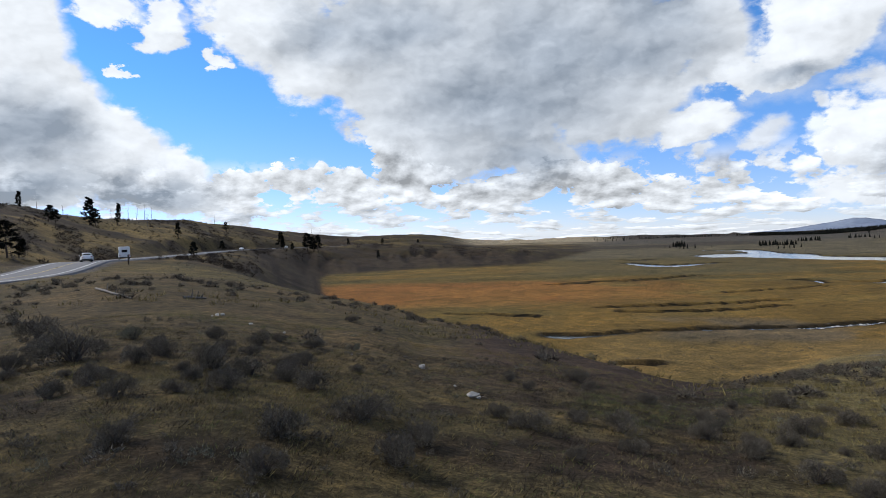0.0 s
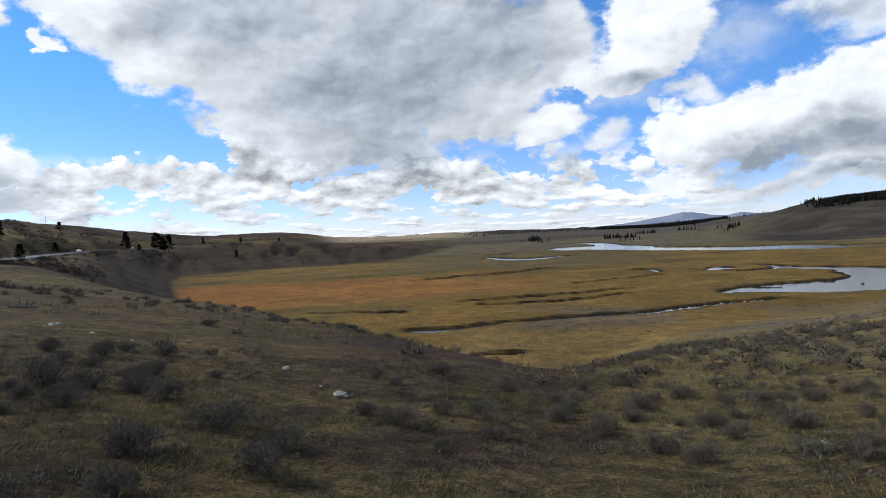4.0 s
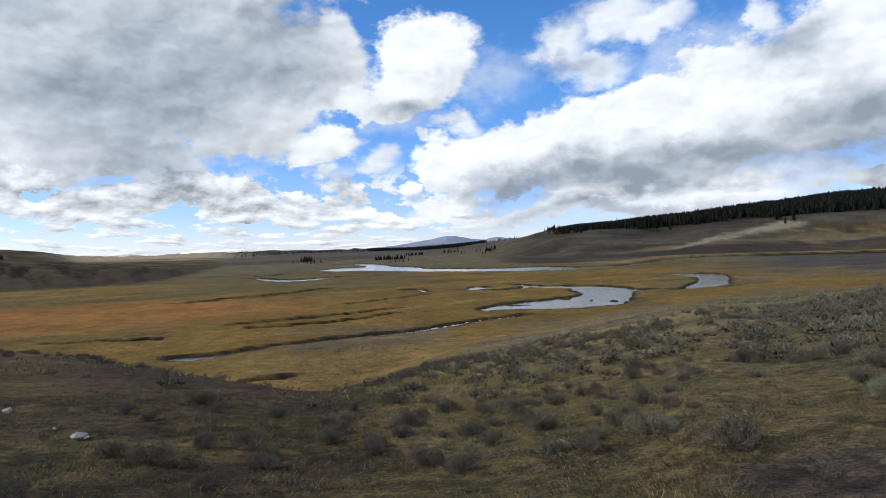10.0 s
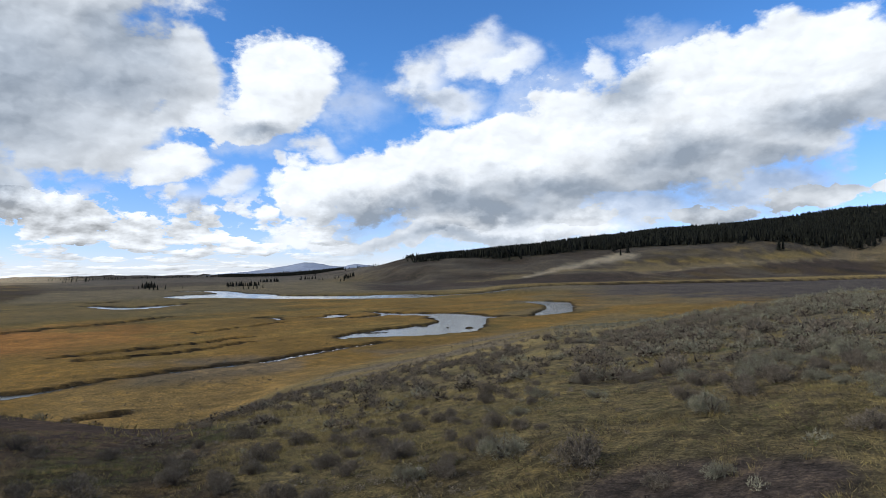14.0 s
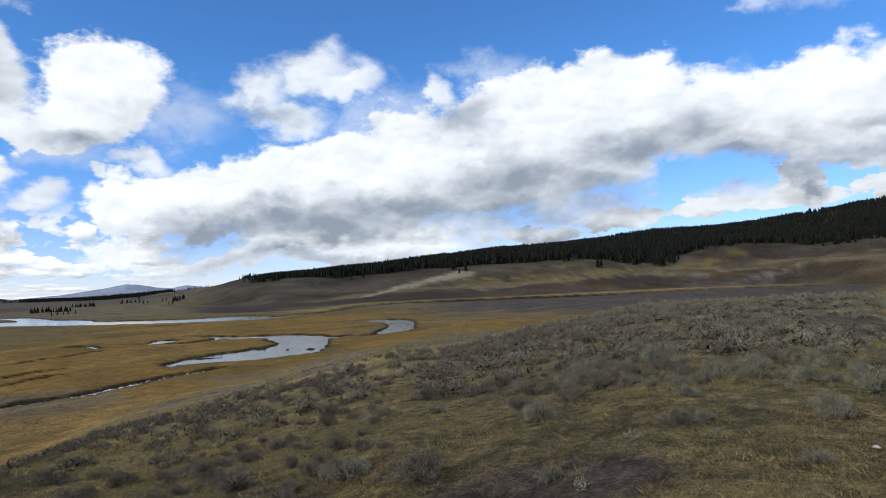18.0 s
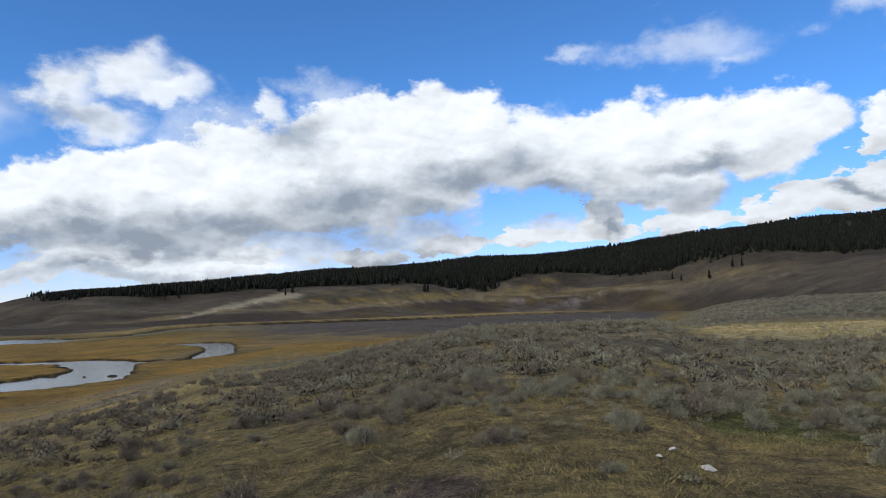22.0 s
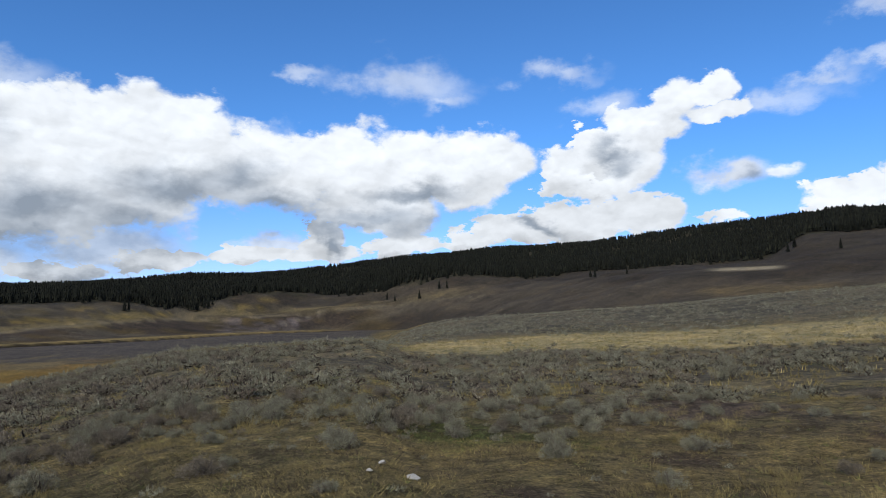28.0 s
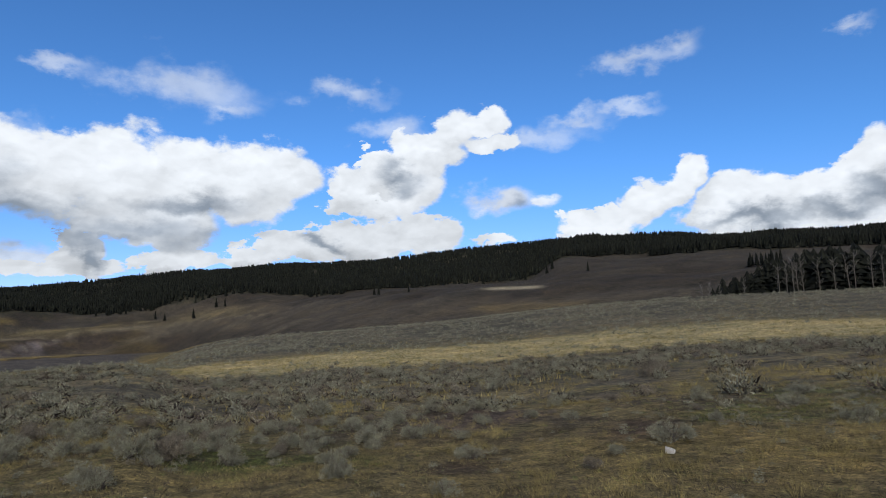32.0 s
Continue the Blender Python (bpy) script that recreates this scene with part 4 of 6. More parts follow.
def ribbon(line, a, b, lift, depth=0.0):
    """A strip along a line of (x, y, z) between the side distances a and b."""
    bm = bmesh.new()
    p = line[:, :2]
    t = np.gradient(p, axis=0)
    t /= np.linalg.norm(t, axis=1)[:, None] + 1e-9
    s = np.stack([-t[:, 1], t[:, 0]], 1)
    rows = []
    for q, d, z in zip(p, s, line[:, 2]):
        row = [bm.verts.new((*(q + d * k), z + lift)) for k in (a, b)]
        if depth:
            row = [bm.verts.new((*(q + d * (a - 0.4)), z + lift - depth))] + row + [bm.verts.new((*(q + d * (b + 0.4)), z + lift - depth))]
        rows.append(row)
    for u, v in zip(rows, rows[1:]):
        for k in range(len(u) - 1):
            bm.faces.new((u[k], v[k], v[k + 1], u[k + 1]))
    bmesh.ops.recalc_face_normals(bm, faces=bm.faces)
    if sum(f.normal.z for f in bm.faces) < 0:
        bmesh.ops.reverse_faces(bm, faces=bm.faces)
    return bm


road = part("road", ribbon(ROAD_LINE, -4.9, 4.9, 0.0, 0.5), ASPHALT, None)
tagged(road, "pale grey two-lane asphalt road winding round the hill", "road", kind="structure")
part("edge_line", ribbon(ROAD_LINE, -3.65, -3.45, 0.012), ROAD_PAINT, road)
part("edge_line", ribbon(ROAD_LINE, 3.45, 3.65, 0.012), ROAD_PAINT, road)
part("centre_line", ribbon(ROAD_LINE, -0.08, 0.08, 0.012), YELLOW_PAINT, road, "double yellow paint line")


# ---- plants: shared helpers ----
rng = np.random.default_rng(11)


def mesh_from_tris(name, v, f, mat):
    me = bpy.data.meshes.new(name)
    v, f = np.asarray(v, np.float32), np.asarray(f, np.int32)
    me.vertices.add(len(v))
    me.vertices.foreach_set("co", v.ravel())
    me.loops.add(f.size)
    me.loops.foreach_set("vertex_index", f.ravel())
    me.polygons.add(len(f))
    me.polygons.foreach_set("loop_start", np.arange(0, f.size, 3, dtype=np.int32))
    me.update(calc_edges=True)
    me.validate()
    me.materials.append(mat)
    return me


class Tris:
    """A heap of triangles."""

    def __init__(self):
        self.v, self.f = [], []

    def tri(self, a, b, c):
        n = len(self.v)
        self.v += [tuple(a), tuple(b), tuple(c)]
        self.f.append((n, n + 1, n + 2))

    def quad(self, a, b, c, d):
        n = len(self.v)
        self.v += [tuple(a), tuple(b), tuple(c), tuple(d)]
        self.f += [(n, n + 1, n + 2), (n, n + 2, n + 3)]

    def tube(self, a, b, ra, rb, sides=6):
        a, b = Vector(a), Vector(b)
        q = (b - a).to_track_quat("Z", "Y")
        n = len(self.v)
        for p, r in ((a, ra), (b, rb)):
            for k in range(sides):
                w = 2 * math.pi * k / sides
                self.v.append(tuple(p + q @ Vector((r * math.cos(w), r * math.sin(w), 0))))
        for k in range(sides):
            j = (k + 1) % sides
            self.f += [(n + k, n + j, n + sides + j), (n + k, n + sides + j, n + sides + k)]

    def blade(self, base, tip, width, up=(0, 0, 1)):
        """A slim pointed leaf from base to tip."""
        base, tip = Vector(base), Vector(tip)
        d = tip - base
        s = d.cross(Vector(up))
        s = (s.normalized() if s.length > 1e-6 else Vector((1, 0, 0))) * width * 0.5
        mid = base + d * 0.55
        n = len(self.v)
        self.v += [tuple(base), tuple(mid + s), tuple(tip), tuple(mid - s)]
        self.f += [(n, n + 1, n + 2), (n, n + 2, n + 3)]

    def leaf(self, base, tip, width, up=(0, 0, 1)):
        """A plain three-cornered leaf, for plants far off."""
        base, tip = Vector(base), Vector(tip)
        s = (tip - base).cross(Vector(up))
        s = (s.normalized() if s.length > 1e-6 else Vector((1, 0, 0))) * width * 0.6
        self.tri(base - s, base + s, tip)

    def mesh(self, name, mat):
        return mesh_from_tris(name, self.v, self.f, mat)

    def arrays(self):
        return np.array(self.v, np.float32), np.array(self.f, np.int32)


def scatter(name, templates, x, y, z, size, mat, label, category, tall=None, seed=1, tilt=0.0):
    """Many plants too many to count, joined in one mesh."""
    g = np.random.default_rng(seed)
    vs, fs, n = [], [], 0
    pick, turn = g.integers(0, len(templates), len(x)), g.uniform(0, 2 * math.pi, len(x))
    tall = np.ones(len(x)) if tall is None else tall
    for k, (tv, tf) in enumerate(templates):
        m = np.nonzero(pick == k)[0]
        if not len(m):
            continue
        c, s = np.cos(turn[m])[:, None], np.sin(turn[m])[:, None]
        sx = size[m][:, None]
        px, py, pz = tv[None, :, 0] * sx, tv[None, :, 1] * sx, tv[None, :, 2] * sx * tall[m][:, None]
        lean = g.normal(0, tilt, (2, len(m)))[:, :, None]
        wx, wy = px * c - py * s + pz * lean[0], px * s + py * c + pz * lean[1]
        v = np.stack([wx + x[m][:, None], wy + y[m][:, None], pz + z[m][:, None]], 2).reshape(-1, 3)
        f = (tf[None] + (np.arange(len(m)) * len(tv))[:, None, None]).reshape(-1, 3) + n
        vs.append(v), fs.append(f)
        n += len(v)
    ob = new(name, mesh_from_tris(name, np.vstack(vs), np.vstack(fs), mat))
    return tagged(ob, label, category, kind="stuff")


SAGE_LEAF = stuff_material("sage_leaves", [(0.0, (0.098, 0.094, 0.068)), (0.3, (0.122, 0.117, 0.085)), (0.7, (0.146, 0.141, 0.104)), (1.0, (0.200, 0.196, 0.146))], 0.85, spot=2.2)
SAGE_BROWN = stuff_material("brown_sage_leaves", [(0.0, (0.070, 0.059, 0.046)), (0.35, (0.096, 0.082, 0.064)), (0.75, (0.124, 0.108, 0.084)), (1.0, (0.185, 0.165, 0.130))], 0.88, spot=2.2)
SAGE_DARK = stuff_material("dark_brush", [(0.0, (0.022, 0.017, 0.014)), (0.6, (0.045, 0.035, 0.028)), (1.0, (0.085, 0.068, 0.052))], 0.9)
SAGE_STEM = grained("sage_stems", (0.045, 0.036, 0.030), (0.11, 0.09, 0.08), 14.0, 0.95)
STRAW = stuff_material("dry_grass", [(0.0, (0.095, 0.074, 0.030)), (0.5, (0.150, 0.120, 0.048)), (0.85, (0.21, 0.17, 0.070)), (1.0, (0.27, 0.225, 0.10))], 0.8)
GREEN_BLADE = stuff_material("green_grass", [(0.0, (0.05, 0.062, 0.018)), (0.6, (0.10, 0.125, 0.036)), (1.0, (0.16, 0.175, 0.058))], 0.8)
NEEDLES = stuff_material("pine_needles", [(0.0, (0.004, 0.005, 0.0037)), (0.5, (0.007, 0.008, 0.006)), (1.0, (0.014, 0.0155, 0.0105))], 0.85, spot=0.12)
BARK = grained("conifer_bark", (0.045, 0.035, 0.028), (0.12, 0.09, 0.07), 3.0, 0.95)
PALE_BARK = grained("aspen_bark", (0.045, 0.040, 0.034), (0.10, 0.090, 0.078), 2.0, 0.9)
SNAG_WOOD = grained("dead_wood", (0.10, 0.09, 0.08), (0.24, 0.22, 0.20), 3.0, 0.9)
STONE = grained("pale_limestone", (0.26, 0.245, 0.22), (0.55, 0.53, 0.49), 9.0, 0.9, relief=0.7, depth=0.015, own=0.2)


def sage_shape(seed, twigs, leaves, wide, tight=0.55):
    """Woody heart and leafy shell of a sagebrush about 1 m across."""
    g = random.Random(seed)
    wood, leaf = Tris(), Tris()
    lobes = [(g.uniform(0, 6.28), g.uniform(0.14, 0.36), g.uniform(0.06, 0.20), g.uniform(0.16, 0.24)) for _ in range(7)] + [(0, 0.05, 0.20, 0.27)]

    def shell(w, v, f):
        """A point of the bush's surface: direction w, height share v, depth f."""
        d = Vector((math.cos(w) * math.cos(v), math.sin(w) * math.cos(v), math.sin(v)))
        lw, ld, lh, lr = lobes[g.randrange(8)]
        c = Vector((ld * math.cos(lw), ld * math.sin(lw), lh))
        return c + Vector((d.x * lr, d.y * lr, d.z * lr * 0.9)) * f, d
    for k in range(16):
        w, lean, h = k * 2.4, g.uniform(0.1, 0.34), g.uniform(0.16, 0.36)
        foot = Vector((g.gauss(0, 0.04), g.gauss(0, 0.04), -0.03))
        knee = foot + Vector((math.cos(w) * lean * 0.45, math.sin(w) * lean * 0.45, h * 0.6))
        wood.tube(foot, knee, 0.016, 0.011, 4)
        wood.tube(knee, knee + Vector((math.cos(w + 0.4) * lean * 0.5, math.sin(w + 0.4) * lean * 0.5, h * 0.5)), 0.011, 0.004, 4)
    for k in range(twigs):
        p, d = shell(g.uniform(0, 6.28), math.asin(g.uniform(-0.5, 1.0)), g.uniform(tight, 1.0) if k % 3 else 1.0)
        p.z = abs(p.z)
        rise = (d * 0.75 + Vector((g.gauss(0, 0.2), g.gauss(0, 0.2), 0.75))).normalized()
        for _ in range(leaves):
            q = p + Vector((g.gauss(0, 1), g.gauss(0, 1), g.gauss(0, 1))) * wide * 1.1 - rise * wide * g.uniform(0, 2.5)
            out = (rise + Vector((g.gauss(0, 0.55), g.gauss(0, 0.55), g.gauss(0, 0.4)))).normalized()
            leaf.leaf(q, q + out * wide * g.uniform(1.8, 3.6), wide * g.uniform(0.5, 0.95), (g.gauss(0, 1), g.gauss(0, 1), 0.3))
    return wood, leaf


SAGE = []
for k in range(9):
    s, l = sage_shape(k, 560 + 20 * k, 6, 0.0135, 0.45)
    SAGE.append((s.mesh("woody_base", SAGE_STEM), l.mesh("foliage", SAGE_LEAF), l.mesh("foliage", SAGE_BROWN)))


def brown_share(x, y):
    """The share of sage given the browner leaves, less towards the east."""
    return 0.92 - 0.75 * smooth(42, 92, np.degrees(np.arctan2(x, y)))


def sage_bush(k, x, y, wide, tall=1.0, turn=0.0):
    ob = thing("sagebrush", ("grey-green bushy sagebrush growing from dry grass", "small grey sagebrush tuft on the terrace",
                             "broad silvery sagebrush with dark woody stems")[0 if wide < 0.62 and wide > 0.4 else 1 if wide <= 0.4 else 2],
               "shrub", Matrix.LocRotScale((x, y, height_at(x, y)), Euler((0, 0, turn)), (wide, wide, wide * tall)), "sagebrush on the terrace")
    brown = random.Random(int(x * 991) + int(y * 577)).random() < brown_share(x, y)
    for name, me in (("woody_base", SAGE[k][0]), ("foliage", SAGE[k][2 if brown else 1])):
        part_ob = new(name, me)
        part_ob.parent = ob
    return ob


SAGE_WEST = [(-32.8, 15.8, 1.15), (-30.7, 11.7, 1.15), (-28.2, 6, 0.37), (-24.2, 11.1, 0.6), (-20.3, 10, 0.8), (-17.6, 9.6, 0.68), (-16.7, 5.1, 0.41), (-15.2, 6.2, 0.61), (-14.5, 9.8, 0.44), (-12.3, 8.9, 0.63), (-8.6, 21.8, 0.58), (-7.9, 7.2, 0.7), (-5, 5.7, 0.56), (-2.9, 6.7, 0.6), (4.3, 8.8, 0.39), (7.4, 8.4, 0.6), (11.4, 7.1, 0.32), (11.6, 9.6, 0.43), (15.3, 9.4, 0.67), (22.3, 9.8, 0.53), (22.8, 10.6, 0.57)]
SAGE_MIDDLE = [(25.6, 9.3, 0.41), (26, 8.4, 0.45), (28, 14.8, 0.79), (30.4, 7.6, 0.47), (32.4, 13.2, 0.71), (33.6, 7.3, 0.46), (38.4, 11.5, 0.61), (41.7, 7.6, 0.47), (42.3, 11.9, 0.53), (45.1, 7.4, 0.46), (45.5, 7.9, 0.35), (48.9, 15.8, 0.7), (50.6, 7.8, 0.63), (57.4, 6.9, 0.68), (63.7, 6, 0.32), (67.1, 9.5, 0.42), (68.2, 9.1, 0.57), (68.5, 6.1, 0.3), (71.9, 12.9, 0.69), (73.1, 11.6, 0.72), (76.9, 15.1, 0.81)]
SAGE_EAST = [(78, 13.7, 0.73), (81.4, 8, 0.3), (85, 11.2, 0.5), (88.8, 11, 0.59), (89.3, 6.3, 0.3), (96.7, 12.2, 0.54), (98.4, 13.7, 0.61), (99.7, 32.6, 1.15), (100.9, 10.3, 0.46), (107.7, 16.1, 1.01), (109.9, 8.4, 0.53), (112.9, 10.7, 0.38), (119.1, 6.9, 0.37), (121.5, 9.3, 0.5), (123.9, 21.4, 1.14), (131.9, 8, 0.3), (134, 8.7, 0.31), (137.5, 21.3, 1.14), (138.4, 9.3, 0.66)]

taken = []
for k, (a, d, w) in enumerate(SAGE_WEST + SAGE_MIDDLE + SAGE_EAST):
    p = bearing(a, d)
    sage_bush(k % 9, p.x, p.y, w * 1.08, 0.95 + 0.25 * ((k * 7) % 5) / 5, k * 2.4)
    taken.append((p.x, p.y, w))
taken = np.array(taken)


def sage_chance(x, y):
    """How thickly sage grows, 0 to 1."""
    r, az = np.hypot(x, y), np.degrees(np.arctan2(x, y))
    n = fbm(x / 6, y / 6, 71, 3)
    clump = smooth(-0.35, 0.25, n)
    east = smooth(52, 62, az) * smooth(7.5, 13, r + 2.5 * n - 2.0 * smooth(85, 60, az)) * (0.30 + 0.70 * clump)
    strip = smooth(93, 99, az) * smooth(40, 44, r + 4 * n) * (1 - smooth(60, 70, r + 5 * n))
    thin_east = smooth(112, 130, az) * (1 - smooth(20, 32, r)) * 0.75
    mid = smooth(20, 27, az) * (1 - smooth(52, 60, az)) * smooth(7, 9.5, r) * (1 - smooth(30, 75, r)) * (0.05 + 0.42 * clump)
    west = (1 - smooth(18, 24, az)) * smooth(7, 9, r) * (1 - smooth(11, 17, r)) * 0.6 * clump
    rim = (1 - smooth(0, 8, az)) * smooth(26, 34, r) * (1 - smooth(60, 80, r)) * 0.12
    return np.clip(np.maximum.reduce([east * (1 - 0.93 * strip) * (1 - thin_east), mid, west, rim, 0.02 * (r > 6)]), 0, 1)


def sow(count, r0, r1, a0, a1, chance, seed, power=2.0):
    """Places within a ring, kept by chance."""
    g = np.random.default_rng(seed)
    u = g.random(count)
    r = (r0 ** power + u * (r1 ** power - r0 ** power)) ** (1 / power)
    a = np.radians(g.uniform(a0, a1, count))
    x, y = r * np.sin(a), r * np.cos(a)
    m = g.random(count) < chance(x, y)
    return x[m], y[m], g


# single bushes close by
x, y, g = sow(1100, 5.0, 15.0, -38, 157, sage_chance, 5)
count = 0
for px, py in zip(x, y):
    w = float(np.clip(g.normal(0.44, 0.12), 0.22, 0.8))
    if count < 270 and np.min(np.hypot(taken[:, 0] - px, taken[:, 1] - py) - 0.38 * (taken[:, 2] + w)) > 0:
        sage_bush(count % 9, float(px), float(py), w, float(g.uniform(0.85, 1.3)), float(g.uniform(0, 6.28)))
        taken = np.vstack([taken, [px, py, w]])
        count += 1

MID_SAGE = [sage_shape(40 + k, 104, 3, 0.033, 0.8)[1].arrays() for k in range(6)]
MID_SHADE = [sage_shape(50 + k, 14, 2, 0.085, 0.1)[1].arrays() for k in range(5)]
FAR_SAGE = [sage_shape(60 + k, 15, 2, 0.085, 0.85)[1].arrays() for k in range(5)]
x, y, g = sow(7200, 14.5, 50, -38, 157, sage_chance, 6)
heart = ground_height(x, y)
wide = np.clip(g.normal(0.60, 0.20, len(x)), 0.26, 1.2)
# low dark twig cores stand in for shade inside and under the bushes
scatter("sagebrush_shade", MID_SHADE, x, y, heart, wide * 1.12, SAGE_DARK, "dark twiggy cores imitating the shade within the sagebrush", "shrubs", np.full(len(x), 0.62), seed=37)
tall, b = g.uniform(0.8, 1.2, len(x)), g.random(len(x)) < brown_share(x, y)
scatter("sagebrush_field", MID_SAGE, x[~b], y[~b], heart[~b], wide[~b], SAGE_LEAF,
        "dense grey-green sagebrush covering the terrace", "shrubs", tall[~b], 7)
scatter("brown_sagebrush", MID_SAGE, x[b], y[b], heart[b], wide[b], SAGE_BROWN,
        "brownish sagebrush on the shoulder of the terrace", "shrubs", tall[b], 7)
x, y, g = sow(16000, 48, 172, 55, 157, sage_chance, 8)
scatter("distant_sagebrush", FAR_SAGE, x, y, ground_height(x, y), np.clip(g.normal(0.72, 0.2, len(x)), 0.4, 1.3), SAGE_LEAF,
        "pale sagebrush on the rise beyond the golden strip", "shrubs", g.uniform(0.7, 1.0, len(x)), 9)
x, y, g = sow(6000, 48, 150, -38, 58, lambda x, y: 0.12 + 0.5 * smooth(0.0, 0.4, fbm(x / 16, y / 16, 13, 4)) * smooth(18, 26, np.degrees(np.arctan2(x, y))), 18)
scatter("slope_shrubs", FAR_SAGE, x, y, ground_height(x, y), np.clip(g.normal(0.6, 0.15, len(x)), 0.3, 1.0), SAGE_BROWN,
        "scattered low sage on the slope to the marsh", "shrubs", g.uniform(0.6, 0.9, len(x)), 19)


# ---- grass ----
def tuft(seed, blades, spread, width, height, lean=0.4):
    g, t = random.Random(seed), Tris()
    for _ in range(blades):
        w, d = g.uniform(0, 6.28), spread * math.sqrt(g.random())
        b = Vector((d * math.cos(w), d * math.sin(w), -0.01))
        h = height * g.uniform(0.4, 1.15)
        t.leaf(b, b + Vector((math.cos(w) * h * lean + g.gauss(0, 0.25) * h, math.sin(w) * h * lean + g.gauss(0, 0.25) * h, h)), width, (g.gauss(0, 1), g.gauss(0, 1), 0.2))
    return t.arrays()


SHORT = [tuft(k, 15, 0.13, 0.0052, 0.048, 0.8) for k in range(8)]
SMALL_SAGE = [sage_shape(70 + k, 44, 3, 0.045, 0.6)[1].arrays() for k in range(6)]
TALL = [tuft(20 + k, 34, 0.10, 0.0035, 0.20) for k in range(8)]
FAR_TUFT = [tuft(40 + k, 9, 0.25, 0.03, 0.20) for k in range(6)]


def bare(x, y):
    """1 on the trodden soil patches, 0 elsewhere."""
    n = 0.5 * fbm(x / 3.5, y / 3.5, 11, 4)
    gone = np.zeros(np.shape(x))
    for a, d, w in BARE_PATCHES:
        p = bearing(a, d)
        gone = np.maximum(gone, 1 - smooth(0.6, 1.1, np.hypot(x - p.x, y - p.y) / w + n))
    return gone


def straw_chance(x, y):
    n = fbm(x / 2.2, y / 2.2, 83, 3)
    return np.clip(0.15 + 0.9 * smooth(-0.15, 0.4, n), 0, 1) * (1 - bare(x, y))


def green_chance(x, y):
    n = fbm(x / 3.5, y / 3.5, 11, 4) + 0.5 * fbm(x / 16, y / 16, 13, 4)
    return np.clip(0.12 + 0.9 * smooth(0.0, 0.4, n), 0, 1) * (1 - bare(x, y))


x, y, g = sow(40000, 2.6, 19, -38, 157, straw_chance, 21, 1.5)
scatter("dry_grass", SHORT, x, y, ground_height(x, y), g.uniform(0.5, 1.25, len(x)), STRAW, "short straw-coloured dry grass", "grass", seed=22, tilt=0.2)
x, y, g = sow(22000, 2.6, 16, -38, 157, lambda x, y: (0.25 + 0.75 * smooth(-0.1, 0.3, fbm(x / 1.1, y / 1.1, 84, 3))) * (1 - 0.8 * bare(x, y)), 31, 1.4)
scatter("dead_grass", SHORT, x, y, ground_height(x, y), g.uniform(0.5, 1.3, len(x)), SAGE_DARK, "dead brown grass litter on the ground", "grass", seed=32, tilt=0.2)
x, y, g = sow(26000, 2.6, 19, -38, 157, green_chance, 23, 1.5)
scatter("green_grass", SHORT, x, y, ground_height(x, y), g.uniform(0.4, 1.0, len(x)), GREEN_BLADE, "low green regrowth among dry grass", "grass", seed=24, tilt=0.2)
x, y, g = sow(11000, 4.5, 26, 26, 157, lambda x, y: np.clip(smooth(-0.1, 0.3, fbm(x / 4, y / 4, 89, 3)) * 0.9, 0, 1), 25, 1.6)
scatter("tall_dry_grass", TALL, x, y, ground_height(x, y), g.uniform(0.45, 0.9, len(x)), STRAW, "upright pale bunches of dry grass between the sage", "grass", seed=26, tilt=0.15)


def seedling_chance(x, y):
    n = fbm(x / 2.6, y / 2.6, 93, 3)
    return np.clip(0.10 + 0.9 * smooth(0.0, 0.35, n), 0, 1)


x, y, g = sow(2600, 3.2, 17, -38, 157, seedling_chance, 41, 1.5)
b = g.random(len(x)) < brown_share(x, y)
wide = np.clip(g.normal(0.17, 0.06, len(x)), 0.08, 0.34)
scatter("young_sagebrush", SMALL_SAGE, x[~b], y[~b], ground_height(x[~b], y[~b]), wide[~b], SAGE_LEAF, "small grey-green sage seedlings in the short grass", "shrubs", seed=42)
scatter("brown_tufts", SMALL_SAGE, x[b], y[b], ground_height(x[b], y[b]), wide[b], SAGE_BROWN, "small brownish sage tufts in the short grass", "shrubs", seed=43)


def far_straw(x, y):
    r, az = np.hypot(x, y), np.degrees(np.arctan2(x, y))
    n = fbm(x / 9, y / 9, 97, 3)
    strip = smooth(93, 99, az) * smooth(39, 44, r + 3 * n) * (1 - smooth(62, 72, r + 4 * n))
    return np.clip(np.maximum(strip, smooth(0.0, 0.4, n) * 0.5), 0, 1)


x, y, g = sow(24000, 16, 95, -38, 157, far_straw, 27, 1.4)
scatter("slope_grass", FAR_TUFT, x, y, ground_height(x, y), g.uniform(0.5, 1.1, len(x)), STRAW, "golden dry grass on the slopes", "grass", seed=28, tilt=0.15)
x, y, g = sow(24000, 150, 640, -38, 14, lambda x, y: smooth(3, 7, rough_height(x, y) - WATER_Z) * np.maximum(smooth(0.0, 0.2, gullies(np.degrees(np.arctan2(x, y)), np.hypot(x, y))), 0.1) * (road_gap(x, y)[0] > 9), 35, 1.5)
scatter("hillside_shrubs", FAR_SAGE, x, y, ground_height(x, y), g.uniform(1.0, 2.8, len(x)), SAGE_DARK, "dark low brush in patches on the road hill", "shrubs", g.uniform(0.6, 1.0, len(x)), 36)


